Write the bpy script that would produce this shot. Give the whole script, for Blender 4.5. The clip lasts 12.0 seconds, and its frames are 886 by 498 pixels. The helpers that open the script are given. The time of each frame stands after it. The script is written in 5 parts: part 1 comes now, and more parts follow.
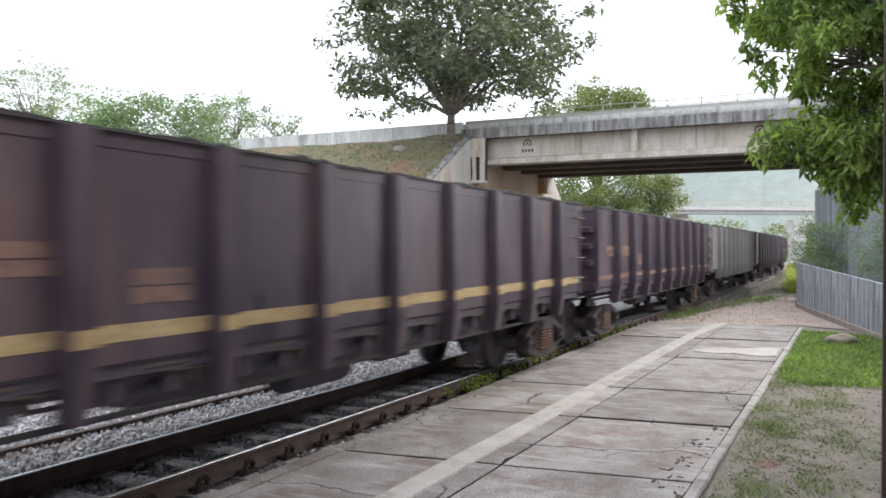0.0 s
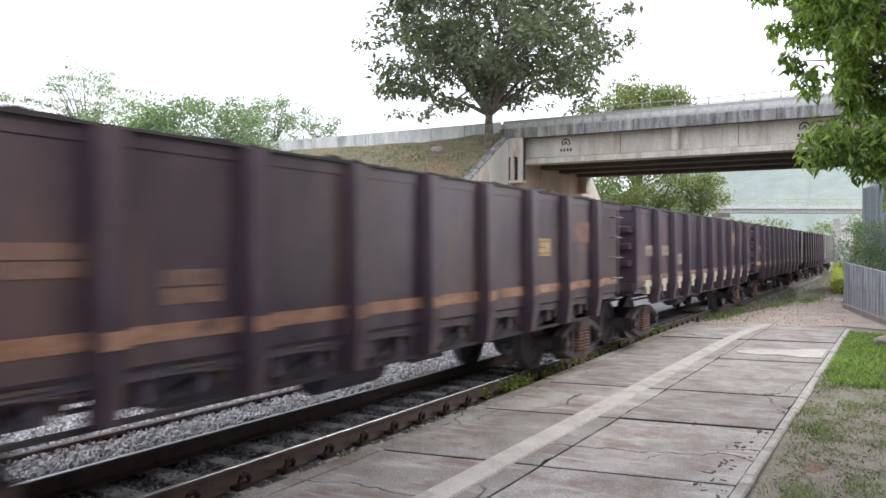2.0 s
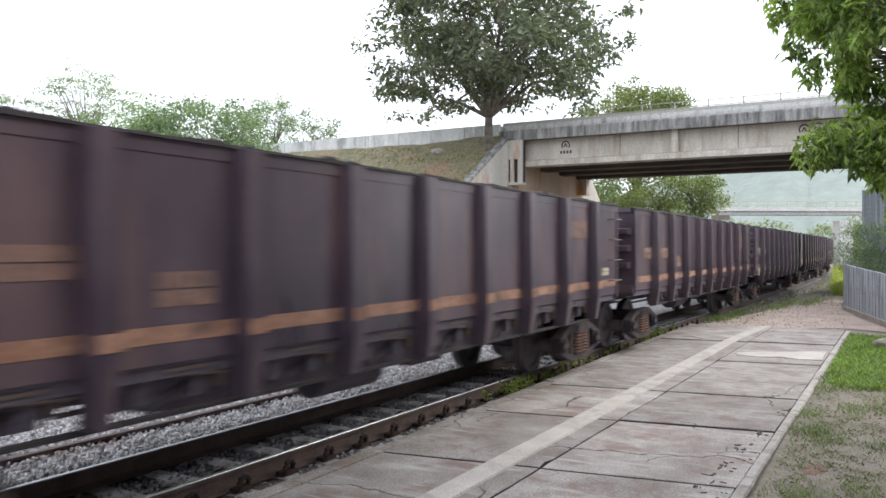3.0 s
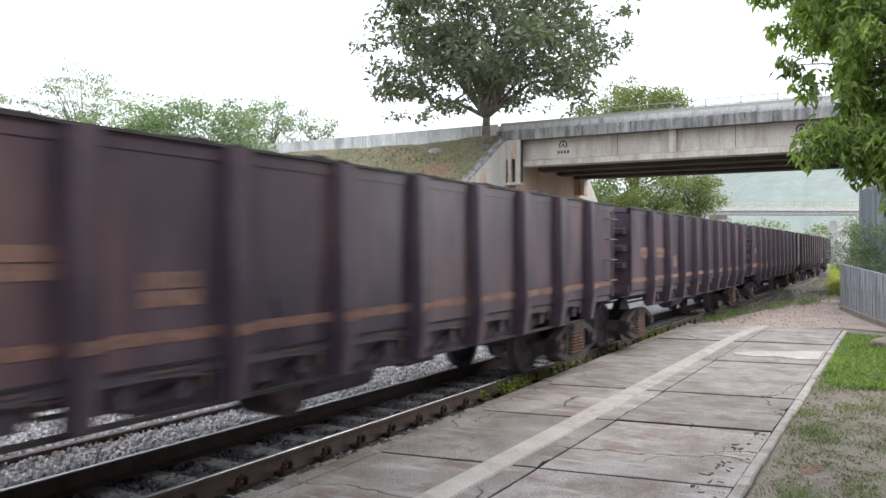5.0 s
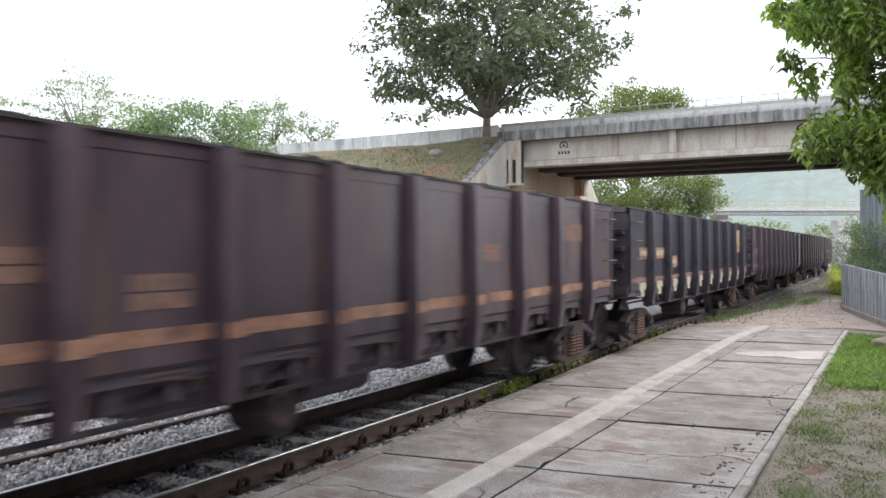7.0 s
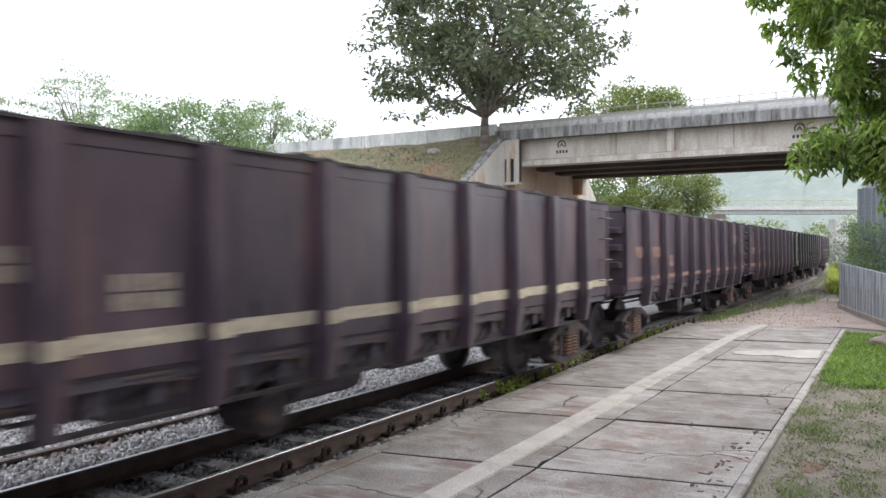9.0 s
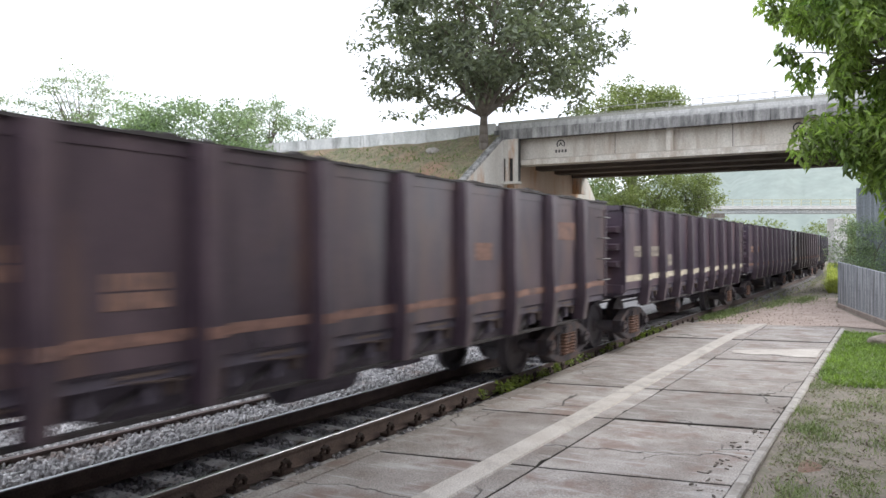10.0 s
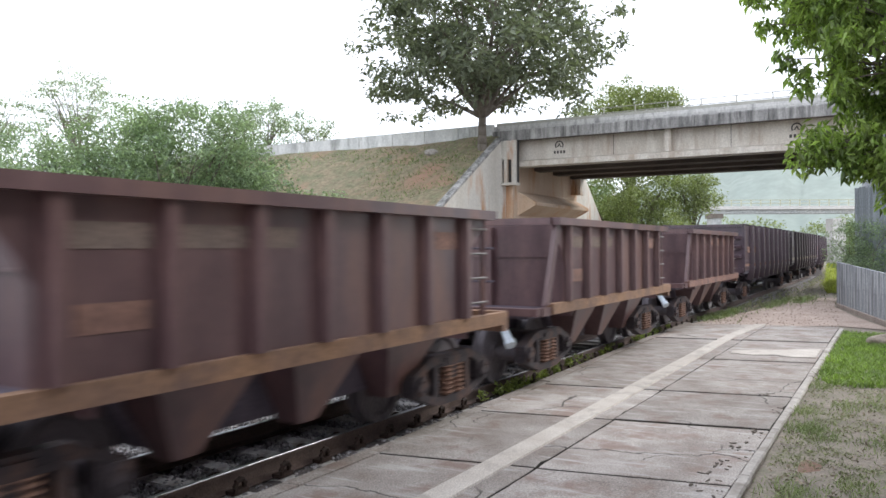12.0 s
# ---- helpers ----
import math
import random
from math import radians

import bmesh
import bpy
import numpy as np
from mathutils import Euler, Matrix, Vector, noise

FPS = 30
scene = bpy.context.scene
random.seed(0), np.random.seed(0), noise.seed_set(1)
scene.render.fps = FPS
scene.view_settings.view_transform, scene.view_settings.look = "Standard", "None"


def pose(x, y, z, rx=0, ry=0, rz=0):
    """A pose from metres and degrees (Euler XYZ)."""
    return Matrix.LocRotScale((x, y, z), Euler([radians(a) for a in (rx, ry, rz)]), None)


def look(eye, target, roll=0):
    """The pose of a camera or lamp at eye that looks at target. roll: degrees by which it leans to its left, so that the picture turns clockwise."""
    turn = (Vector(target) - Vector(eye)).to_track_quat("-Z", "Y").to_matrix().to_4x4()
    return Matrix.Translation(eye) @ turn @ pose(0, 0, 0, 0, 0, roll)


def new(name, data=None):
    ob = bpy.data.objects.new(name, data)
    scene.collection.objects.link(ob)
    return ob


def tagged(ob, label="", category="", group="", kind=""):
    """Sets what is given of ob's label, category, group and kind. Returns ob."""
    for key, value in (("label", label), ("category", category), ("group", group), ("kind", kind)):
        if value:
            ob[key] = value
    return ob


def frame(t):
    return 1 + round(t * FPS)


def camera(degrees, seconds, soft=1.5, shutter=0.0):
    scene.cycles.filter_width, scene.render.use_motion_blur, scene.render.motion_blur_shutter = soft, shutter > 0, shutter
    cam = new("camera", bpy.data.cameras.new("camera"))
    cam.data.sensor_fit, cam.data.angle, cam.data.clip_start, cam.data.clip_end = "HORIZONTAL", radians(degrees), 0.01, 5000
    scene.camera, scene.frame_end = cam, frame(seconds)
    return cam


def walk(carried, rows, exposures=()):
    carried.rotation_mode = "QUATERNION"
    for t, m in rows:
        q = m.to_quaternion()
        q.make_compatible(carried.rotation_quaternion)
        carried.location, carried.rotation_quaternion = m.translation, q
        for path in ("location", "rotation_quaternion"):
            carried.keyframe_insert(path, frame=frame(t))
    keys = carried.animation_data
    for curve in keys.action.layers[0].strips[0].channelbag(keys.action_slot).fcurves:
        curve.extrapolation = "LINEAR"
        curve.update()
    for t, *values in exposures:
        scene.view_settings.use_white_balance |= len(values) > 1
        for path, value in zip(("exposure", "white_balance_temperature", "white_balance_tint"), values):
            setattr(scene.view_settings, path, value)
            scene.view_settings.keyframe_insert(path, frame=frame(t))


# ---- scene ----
cam = camera(58.5, 12.0, soft=1.55, shutter=0.35)

EYE = (0.0, 0.0, 1.93)
YAW0, TILT0, ROLL0 = -60.0, 90.0 - 0.08, 0.0
# seconds, turn to the left, tilt down, lean to the left (degrees)
SWAY = [(0.0, -2.646, 0.156, 0.280), (0.5, -0.412, 0.104, 0.336), (1.0, 0.018, 0.136, 0.238), (1.5, 0.158, 0.181, 0.138),
        (2.0, 0.115, 0.145, 0.116), (2.5, 0.096, 0.065, 0.129), (3.0, 0.102, -0.005, 0.133), (5.0, -0.071, 0.0, 0.106),
        (5.5, 0.0, 0.0, 0.0), (6.0, -0.042, -0.053, 0.061), (6.5, -0.034, -0.078, -0.046), (7.0, -0.011, -0.065, -0.046),
        (9.0, -0.153, 0.001, -0.060), (9.5, -0.139, 0.008, -0.025), (10.0, -0.221, 0.051, -0.076), (10.5, -0.271, -0.016, -0.200),
        (11.0, -0.184, -0.031, -0.212), (11.5, -0.270, -0.059, -0.226), (12.0, -0.298, -0.054, -0.285)]
walk(cam, [(t, pose(*EYE, TILT0 - p, 0, YAW0 + y) @ pose(0, 0, 0, 0, 0, ROLL0 + r)) for t, y, p, r in SWAY])

# ---------------------------------------------------------------- light
SUN_UP, SUN_TURN = radians(33), radians(-38)         # ahead and to the right of the track, behind thin cloud
world = bpy.data.worlds.new("overcast")
scene.world = world
world.use_nodes = True
wn, wl = world.node_tree.nodes, world.node_tree.links
sky = wn.new("ShaderNodeTexSky")
sky.sky_type, sky.sun_disc, sky.sun_elevation, sky.sun_rotation = "NISHITA", False, SUN_UP, radians(90) - SUN_TURN
veil = wn.new("ShaderNodeMix")
veil.data_type = "RGBA"
veil.inputs[0].default_value = 0.9
veil.inputs[7].default_value = (16.5, 17.1, 18.9, 1)
wl.new(sky.outputs[0], veil.inputs[6])
wl.new(veil.outputs[2], wn["Background"].inputs[0])
wn["Background"].inputs[1].default_value = 0.115

sun_data = bpy.data.lights.new("sun", "SUN")
sun_data.energy, sun_data.angle, sun_data.color = 2.0, radians(24), (1.0, 0.95, 0.86)
sun = new("sun", sun_data)
sun.matrix_world = look((0, 0, 60), (-60 * math.cos(SUN_UP) * math.cos(SUN_TURN), -60 * math.cos(SUN_UP) * math.sin(SUN_TURN), 60 - 60 * math.sin(SUN_UP)))


# ---------------------------------------------------------------- materials
def mat(name, low, high, rough=0.85, metal=0.0, scale=1.5, fine=30.0, bump=0.15, stretch=(1, 1, 1), dirt=None, dirt_scale=0.6, dirt_amount=0.5,
        through_light=0.0, island=0.0, piece=0.0, coat=0.0, fine_amount=0.35, scrape=None, crack=None, shine=0.5):
    """A worn surface: two colours mixed by a broad noise, a fine grain, patches of dirt, and relief."""
    m = bpy.data.materials.new(name)
    m.use_nodes = True
    nodes, links = m.node_tree.nodes, m.node_tree.links
    shader = nodes["Principled BSDF"]
    coord = nodes.new("ShaderNodeTexCoord")
    mapping = nodes.new("ShaderNodeMapping")
    mapping.inputs["Scale"].default_value = stretch
    links.new(coord.outputs["Object"], mapping.inputs[0])

    def noise_node(size, detail, source):
        n = nodes.new("ShaderNodeTexNoise")
        n.inputs["Scale"].default_value, n.inputs["Detail"].default_value = size, detail
        n.inputs["Roughness"].default_value = 0.62
        links.new(source, n.inputs["Vector"])
        return n.outputs[0]

    def mix(kind, factor, a, b):
        n = nodes.new("ShaderNodeMix")
        n.data_type, n.blend_type = "RGBA", kind
        for slot, value in ((0, factor), (6, a), (7, b)):
            if isinstance(value, (int, float)):
                n.inputs[slot].default_value = value
            elif isinstance(value, tuple):
                n.inputs[slot].default_value = (*value, 1)
            else:
                links.new(value, n.inputs[slot])
        return n.outputs[2]

    def spread(value, a, b, to_a=0.0, to_b=1.0):
        n = nodes.new("ShaderNodeMapRange")
        for k, v in zip((1, 2, 3, 4), (a, b, to_a, to_b)):
            n.inputs[k].default_value = v
        links.new(value, n.inputs[0])
        return n.outputs[0]

    broad = noise_node(scale, 5, mapping.outputs[0])
    grain = noise_node(fine, 3, coord.outputs["Object"])
    colour = mix("MIX", spread(broad, 0.32, 0.68), low, high)
    colour = mix("MULTIPLY", 1.0, colour, mix("MIX", spread(grain, 0.3, 0.7), (1 - fine_amount,) * 3, (1 + fine_amount * 0.5,) * 3))
    if dirt:
        patch = noise_node(dirt_scale, 6, mapping.outputs[0])
        colour = mix("MIX", spread(patch, 0.52, 0.66, 0.0, dirt_amount), colour, dirt)
    if scrape:
        turned = nodes.new("ShaderNodeMapping")
        turned.inputs["Rotation"].default_value, turned.inputs["Scale"].default_value = (0, 0, 0.17), (6.0, 0.8, 1.0)
        links.new(coord.outputs["Object"], turned.inputs[0])
        colour = mix("MIX", spread(noise_node(1.3, 4, turned.outputs[0]), 0.55, 0.72, 0.0, 0.8), colour, scrape)
    if crack:
        cells = nodes.new("ShaderNodeTexVoronoi")
        cells.feature = "DISTANCE_TO_EDGE"
        cells.inputs["Scale"].default_value = 0.55
        warp = nodes.new("ShaderNodeVectorMath")
        warp.operation = "MULTIPLY_ADD"
        warp.inputs[1].default_value = (0.6, 0.6, 0.0)
        n3 = nodes.new("ShaderNodeTexNoise")
        n3.inputs["Scale"].default_value, n3.inputs["Detail"].default_value = 1.7, 5
        links.new(coord.outputs["Object"], n3.inputs["Vector"])
        links.new(n3.outputs["Color"], warp.inputs[0])
        links.new(coord.outputs["Object"], warp.inputs[2])
        links.new(warp.outputs[0], cells.inputs["Vector"])
        seam = spread(cells.outputs["Distance"], 0.002, 0.006, 1.0, 0.0)
        keep = spread(noise_node(0.45, 2, coord.outputs["Object"]), 0.50, 0.56, 0.0, 0.9)
        both = nodes.new("ShaderNodeMath")
        both.operation = "MULTIPLY"
        links.new(seam, both.inputs[0])
        links.new(keep, both.inputs[1])
        colour = mix("MIX", both.outputs[0], colour, crack)
    if island or piece:
        src = nodes.new("ShaderNodeNewGeometry").outputs["Random Per Island"] if island else nodes.new("ShaderNodeObjectInfo").outputs["Random"]
        amount = island or piece
        v = spread(src, 0, 1, 1 - amount, 1 + amount)
        comb = nodes.new("ShaderNodeCombineColor")
        for k in range(3):
            links.new(v, comb.inputs[k])
        colour = mix("MULTIPLY", 1.0, colour, comb.outputs[0])
    links.new(colour, shader.inputs["Base Color"])
    links.new(spread(broad, 0.3, 0.7, max(0.02, rough - 0.1), min(1.0, rough + 0.1)), shader.inputs["Roughness"])
    shader.inputs["Metallic"].default_value = metal
    shader.inputs["Specular IOR Level"].default_value = shine
    if coat:
        shader.inputs["Coat Weight"].default_value = coat
    if bump:
        b = nodes.new("ShaderNodeBump")
        b.inputs["Strength"].default_value, b.inputs["Distance"].default_value = bump, 0.02
        links.new(mix("ADD", 0.5, broad, grain), b.inputs["Height"])
        links.new(b.outputs[0], shader.inputs["Normal"])
    if through_light:
        t = nodes.new("ShaderNodeBsdfTranslucent")
        links.new(mix("MULTIPLY", 1.0, colour, (1.5, 1.7, 0.7)), t.inputs[0])
        s = nodes.new("ShaderNodeMixShader")
        s.inputs[0].default_value = through_light
        links.new(shader.outputs[0], s.inputs[1])
        links.new(t.outputs[0], s.inputs[2])
        links.new(s.outputs[0], nodes["Material Output"].inputs[0])
    return m


M_SLAB = mat("worn_concrete", (0.255, 0.215, 0.188), (0.49, 0.455, 0.425), 0.9, scale=1.5, fine=70, bump=0.6, dirt=(0.225, 0.158, 0.13), dirt_scale=1.9, dirt_amount=0.8, piece=0.17, fine_amount=0.55, scrape=(0.54, 0.53, 0.515), crack=(0.05, 0.045, 0.04))
# both tones darkened for track oil and for the train's shade
M_SOIL = mat("oily_shaded_track_earth", (0.095, 0.085, 0.088), (0.16, 0.145, 0.148), 0.95, scale=5, fine=30, bump=0.6)
M_STONE_OIL_SHADE = mat("oily_shaded_ballast_stone", (0.23, 0.23, 0.25), (0.47, 0.465, 0.49), 0.85, scale=3, fine=30, island=0.55)
# dark, so the added unseen walls bounce little light onto near wagons
M_BLOCKER_WALL = mat("dark_blocker_plaster", (0.16, 0.14, 0.13), (0.26, 0.23, 0.21), 0.9, scale=0.6, fine=12)
M_BLOCKER_ROOF = mat("blocker_roof_tiles", (0.16, 0.085, 0.06), (0.24, 0.13, 0.09), 0.85, scale=2)
M_PEBBLE = mat("pinkish_pebble", (0.30, 0.22, 0.18), (0.52, 0.43, 0.37), 0.9, scale=3, island=0.4)
M_CRUMB = mat("crumbled_slab_dirt", (0.10, 0.085, 0.073), (0.22, 0.185, 0.155), 0.95, scale=14, fine=60, bump=0.8)
M_CLAY = mat("reddish_clay", (0.20, 0.115, 0.085), (0.28, 0.18, 0.13), 0.95, scale=3, fine=30, bump=0.5, dirt=(0.26, 0.22, 0.16), dirt_scale=2.5, dirt_amount=0.8)
M_DEAD_LEAF = mat("dry_fallen_leaf", (0.20, 0.16, 0.11), (0.38, 0.32, 0.24), 0.8, scale=9, island=0.4, bump=0)
M_DEBRIS = mat("dead_leaf_litter", (0.10, 0.082, 0.068), (0.20, 0.165, 0.13), 0.9, scale=9, island=0.4)
M_JOINT = mat("joint_dirt_and_gap_shade", (0.03, 0.027, 0.024), (0.07, 0.062, 0.053), 0.95, scale=6)
M_LINE = mat("faded_line_paint", (0.49, 0.44, 0.39), (0.62, 0.58, 0.53), 0.85, scale=2.5, fine=60, dirt=(0.33, 0.30, 0.27), dirt_scale=2.8, dirt_amount=0.75)
M_KERB = mat("kerb_concrete", (0.34, 0.31, 0.28), (0.55, 0.52, 0.48), 0.9, scale=3.5, dirt=(0.22, 0.195, 0.165), dirt_scale=2.2, dirt_amount=0.8, fine_amount=0.2)
M_ROCK = mat("brownish_rough_rock", (0.26, 0.215, 0.18), (0.42, 0.36, 0.30), 0.95, scale=6, fine=40, bump=0.6)
M_EARTH = mat("dry_earth", (0.215, 0.185, 0.15), (0.345, 0.30, 0.245), 0.95, scale=2.2, fine=45, bump=0.6, dirt=(0.165, 0.175, 0.105), dirt_scale=2.4, dirt_amount=0.7, fine_amount=0.42)
M_RED_EARTH = mat("red_gravel_earth", (0.37, 0.285, 0.24), (0.51, 0.415, 0.355), 0.95, scale=1.2, fine=20, bump=0.5)
M_BANK = mat("bank_earth_and_grass", (0.165, 0.175, 0.095), (0.31, 0.245, 0.165), 0.95, scale=1.3, fine=5, bump=0.9, dirt=(0.34, 0.21, 0.145), dirt_scale=0.35, dirt_amount=1.0)
M_BALLAST = mat("ballast_bed", (0.20, 0.195, 0.195), (0.50, 0.49, 0.485), 0.95, scale=14, fine=40, bump=0.8)
M_STONE = mat("ballast_stone", (0.48, 0.465, 0.465), (0.76, 0.745, 0.745), 0.9, scale=3, fine=30, island=0.5, dirt=(0.33, 0.23, 0.18), dirt_scale=1.4, dirt_amount=0.6)
M_RAIL_TOP = mat("polished_rail_head", (0.31, 0.32, 0.35), (0.42, 0.43, 0.46), 0.38, 1.0, scale=8, fine=80, bump=0.02, fine_amount=0.1)
M_RAIL = mat("rusty_rail", (0.115, 0.082, 0.075), (0.195, 0.145, 0.128), 0.85, 0.1, scale=5, fine=60)
M_SLEEPER = mat("sleeper_concrete", (0.46, 0.45, 0.45), (0.62, 0.61, 0.60), 0.9, scale=4, dirt=(0.14, 0.10, 0.08), dirt_scale=3, dirt_amount=0.6, piece=0.15)
M_CLIP = mat("rusty_clip", (0.035, 0.025, 0.022), (0.08, 0.05, 0.04), 0.8, 0.3, scale=12)
M_GIRDER = mat("bridge_concrete", (0.52, 0.475, 0.41), (0.70, 0.665, 0.60), 0.9, scale=1.6, fine=14, stretch=(1, 1, 0.2), dirt=(0.34, 0.25, 0.18), dirt_scale=1.8, dirt_amount=0.6, fine_amount=0.2)
M_PARAPET = mat("streaked_parapet_concrete", (0.38, 0.38, 0.37), (0.72, 0.72, 0.70), 0.92, scale=2.4, fine=12, stretch=(1, 1, 0.25), dirt=(0.13, 0.13, 0.13), dirt_scale=2.4, dirt_amount=0.75, fine_amount=0.2)
M_ABUT = mat("abutment_concrete", (0.56, 0.53, 0.47), (0.68, 0.66, 0.61), 0.9, scale=0.8, fine=12, stretch=(1, 1, 0.25), dirt=(0.48, 0.26, 0.13), dirt_scale=1.0, dirt_amount=0.9, fine_amount=0.14)
M_RUSTY_ABUT = mat("rust_washed_concrete", (0.56, 0.41, 0.29), (0.66, 0.55, 0.44), 0.9, scale=0.9, fine=12, stretch=(1, 1, 0.25), dirt=(0.50, 0.27, 0.14), dirt_scale=0.8, dirt_amount=0.8, fine_amount=0.14)
M_FASCIA = mat("black_streaked_concrete", (0.12, 0.12, 0.12), (0.46, 0.455, 0.44), 0.92, scale=3.5, fine=12, stretch=(1, 1, 0.15), dirt=(0.07, 0.07, 0.07), dirt_scale=3.6, dirt_amount=0.8, piece=0.12, fine_amount=0.2)
# concrete darkened in its colour for the shade under the deck
M_SOFFIT_SHADE = mat("shade_darkened_soffit_concrete", (0.085, 0.068, 0.06), (0.15, 0.12, 0.10), 0.9, scale=0.7)
M_BLACK_GAP = mat("black_joint_and_slot_shade", (0.035, 0.035, 0.035), (0.09, 0.085, 0.08), 0.95, scale=4)
M_BLACK_PAINT = mat("black_stencil_paint", (0.04, 0.04, 0.04), (0.10, 0.09, 0.085), 0.9, scale=10)
M_WHITE_WALL = mat("whitewashed_wall", (0.40, 0.44, 0.47), (0.56, 0.60, 0.63), 0.85, scale=0.8, dirt=(0.36, 0.35, 0.33), dirt_scale=0.9, dirt_amount=0.6, fine_amount=0.1)
M_FENCE = mat("weathered_fence_concrete", (0.17, 0.19, 0.21), (0.54, 0.57, 0.60), 0.92, scale=6.0, fine=20, stretch=(1, 1, 0.16), dirt=(0.11, 0.115, 0.12), dirt_scale=4.0, dirt_amount=0.8)
M_ROADWALL = mat("flaking_white_wall", (0.56, 0.575, 0.57), (0.80, 0.81, 0.80), 0.9, scale=2.0, fine=10, stretch=(1, 1, 0.3), dirt=(0.22, 0.23, 0.22), dirt_scale=1.5, dirt_amount=0.7, piece=0.08, fine_amount=0.14)
M_FOOTING = mat("pinkish_mortar", (0.30, 0.25, 0.22), (0.42, 0.36, 0.32), 0.95, scale=2)
M_SCREEN = mat("grey_weathered_slat", (0.20, 0.23, 0.25), (0.33, 0.36, 0.38), 0.85, scale=2, fine=20, stretch=(1, 1, 0.2), piece=0.2)
M_POST = mat("dark_brown_post", (0.045, 0.025, 0.022), (0.07, 0.04, 0.035), 0.6, scale=4)
M_BARK = mat("bark", (0.13, 0.11, 0.09), (0.25, 0.22, 0.19), 0.95, scale=5, fine=30, stretch=(1, 1, 0.3), bump=0.6)
M_LEAF_BIG = mat("dull_green_leaf", (0.13, 0.152, 0.114), (0.225, 0.255, 0.19), 0.5, scale=0.6, bump=0, island=0.4, through_light=0.25)
M_LEAF_BUSH = mat("mid_green_leaf", (0.18, 0.245, 0.175), (0.32, 0.395, 0.275), 0.6, scale=0.5, bump=0, island=0.45, through_light=0.34)
M_LEAF_FRESH = mat("fresh_green_leaf", (0.085, 0.15, 0.045), (0.35, 0.45, 0.14), 0.4, scale=1.6, bump=0, island=0.55, through_light=0.42)
# leaf colour paled to paint haze over the farther trees
M_LEAF_HAZY = mat("haze_paled_leaf", (0.22, 0.27, 0.20), (0.33, 0.39, 0.29), 0.65, scale=0.35, bump=0, island=0.35, through_light=0.3)
M_LEAF_FAR = mat("yellow_green_leaf", (0.16, 0.20, 0.085), (0.28, 0.32, 0.14), 0.6, scale=0.3, bump=0, island=0.35, through_light=0.25)
M_GRASS = mat("grass_blade", (0.13, 0.20, 0.055), (0.28, 0.39, 0.11), 0.6, scale=1.6, bump=0, island=0.45, through_light=0.3)
M_WEED = mat("weed_leaf", (0.19, 0.23, 0.07), (0.33, 0.39, 0.15), 0.6, scale=1.2, bump=0, island=0.5, through_light=0.35)
M_YELLOW_WEED = mat("yellow_green_weed_leaf", (0.28, 0.33, 0.07), (0.46, 0.48, 0.14), 0.6, scale=1.2, bump=0, island=0.35, through_light=0.35)
M_LAWN = mat("grassy_soil", (0.17, 0.20, 0.09), (0.25, 0.28, 0.14), 0.95, scale=2.5, fine=35, bump=0.5)
M_DRY_GRASS = mat("dry_grass_blade", (0.19, 0.205, 0.13), (0.34, 0.345, 0.23), 0.7, scale=1.2, bump=0, island=0.4, through_light=0.2)
M_BANK_GRASS = mat("slope_grass_blade", (0.16, 0.215, 0.09), (0.28, 0.33, 0.16), 0.7, scale=0.5, bump=0, island=0.35, through_light=0.2)
# distance haze is put into the hill's pale colour
M_HILL = mat("haze_paled_wooded_hill", (0.235, 0.285, 0.255), (0.31, 0.355, 0.32), 1.0, scale=0.03, fine=0.2, bump=0, fine_amount=0.12)
M_FOOTBRIDGE = mat("pale_footbridge_concrete", (0.42, 0.45, 0.45), (0.52, 0.54, 0.53), 0.9, scale=0.5, fine=4)
M_FOOT_DECK = mat("pale_deck_edge", (0.60, 0.60, 0.57), (0.70, 0.69, 0.66), 0.9, scale=0.5, fine=4, fine_amount=0.1)
M_FOOT_RAIL = mat("pale_yellow_railing", (0.52, 0.53, 0.38), (0.60, 0.60, 0.45), 0.7, scale=2)
M_RUNG = mat("worn_steel_rung", (0.12, 0.11, 0.11), (0.26, 0.25, 0.25), 0.5, 0.5, scale=6)
M_RAILING = mat("galvanised_railing", (0.40, 0.40, 0.36), (0.5, 0.5, 0.45), 0.6, 0.3, scale=3)

WAGON_DARK = mat("sooty_wagon_steel", (0.042, 0.030, 0.050), (0.128, 0.089, 0.111), 0.35, 0.0, scale=1.5, fine=14, stretch=(1, 1, 0.35), dirt=(0.178, 0.112, 0.112), dirt_scale=1.1, dirt_amount=0.75, fine_amount=0.12, bump=0.05, shine=0.68)
WAGON_PATCHY = mat("rust_patched_wagon_steel", (0.042, 0.030, 0.046), (0.125, 0.086, 0.103), 0.35, 0.0, scale=1.5, fine=14, stretch=(1, 1, 0.4), dirt=(0.155, 0.098, 0.088), dirt_scale=1.1, dirt_amount=0.85, fine_amount=0.12, bump=0.05, shine=0.68)
WAGON_BLACK = mat("blue_black_wagon_steel", (0.034, 0.030, 0.047), (0.066, 0.056, 0.075), 0.33, 0.0, scale=1.0, fine=14, stretch=(1, 1, 0.35), dirt=(0.095, 0.075, 0.072), dirt_scale=0.8, dirt_amount=0.5, fine_amount=0.2, bump=0.05, shine=0.68)
WAGON_RUST = mat("brown_wagon_steel", (0.076, 0.043, 0.050), (0.198, 0.116, 0.116), 0.40, 0.0, scale=1.6, fine=14, stretch=(1, 1, 0.35), dirt=(0.21, 0.11, 0.075), dirt_scale=0.8, dirt_amount=0.55, fine_amount=0.12, bump=0.05, shine=0.68)
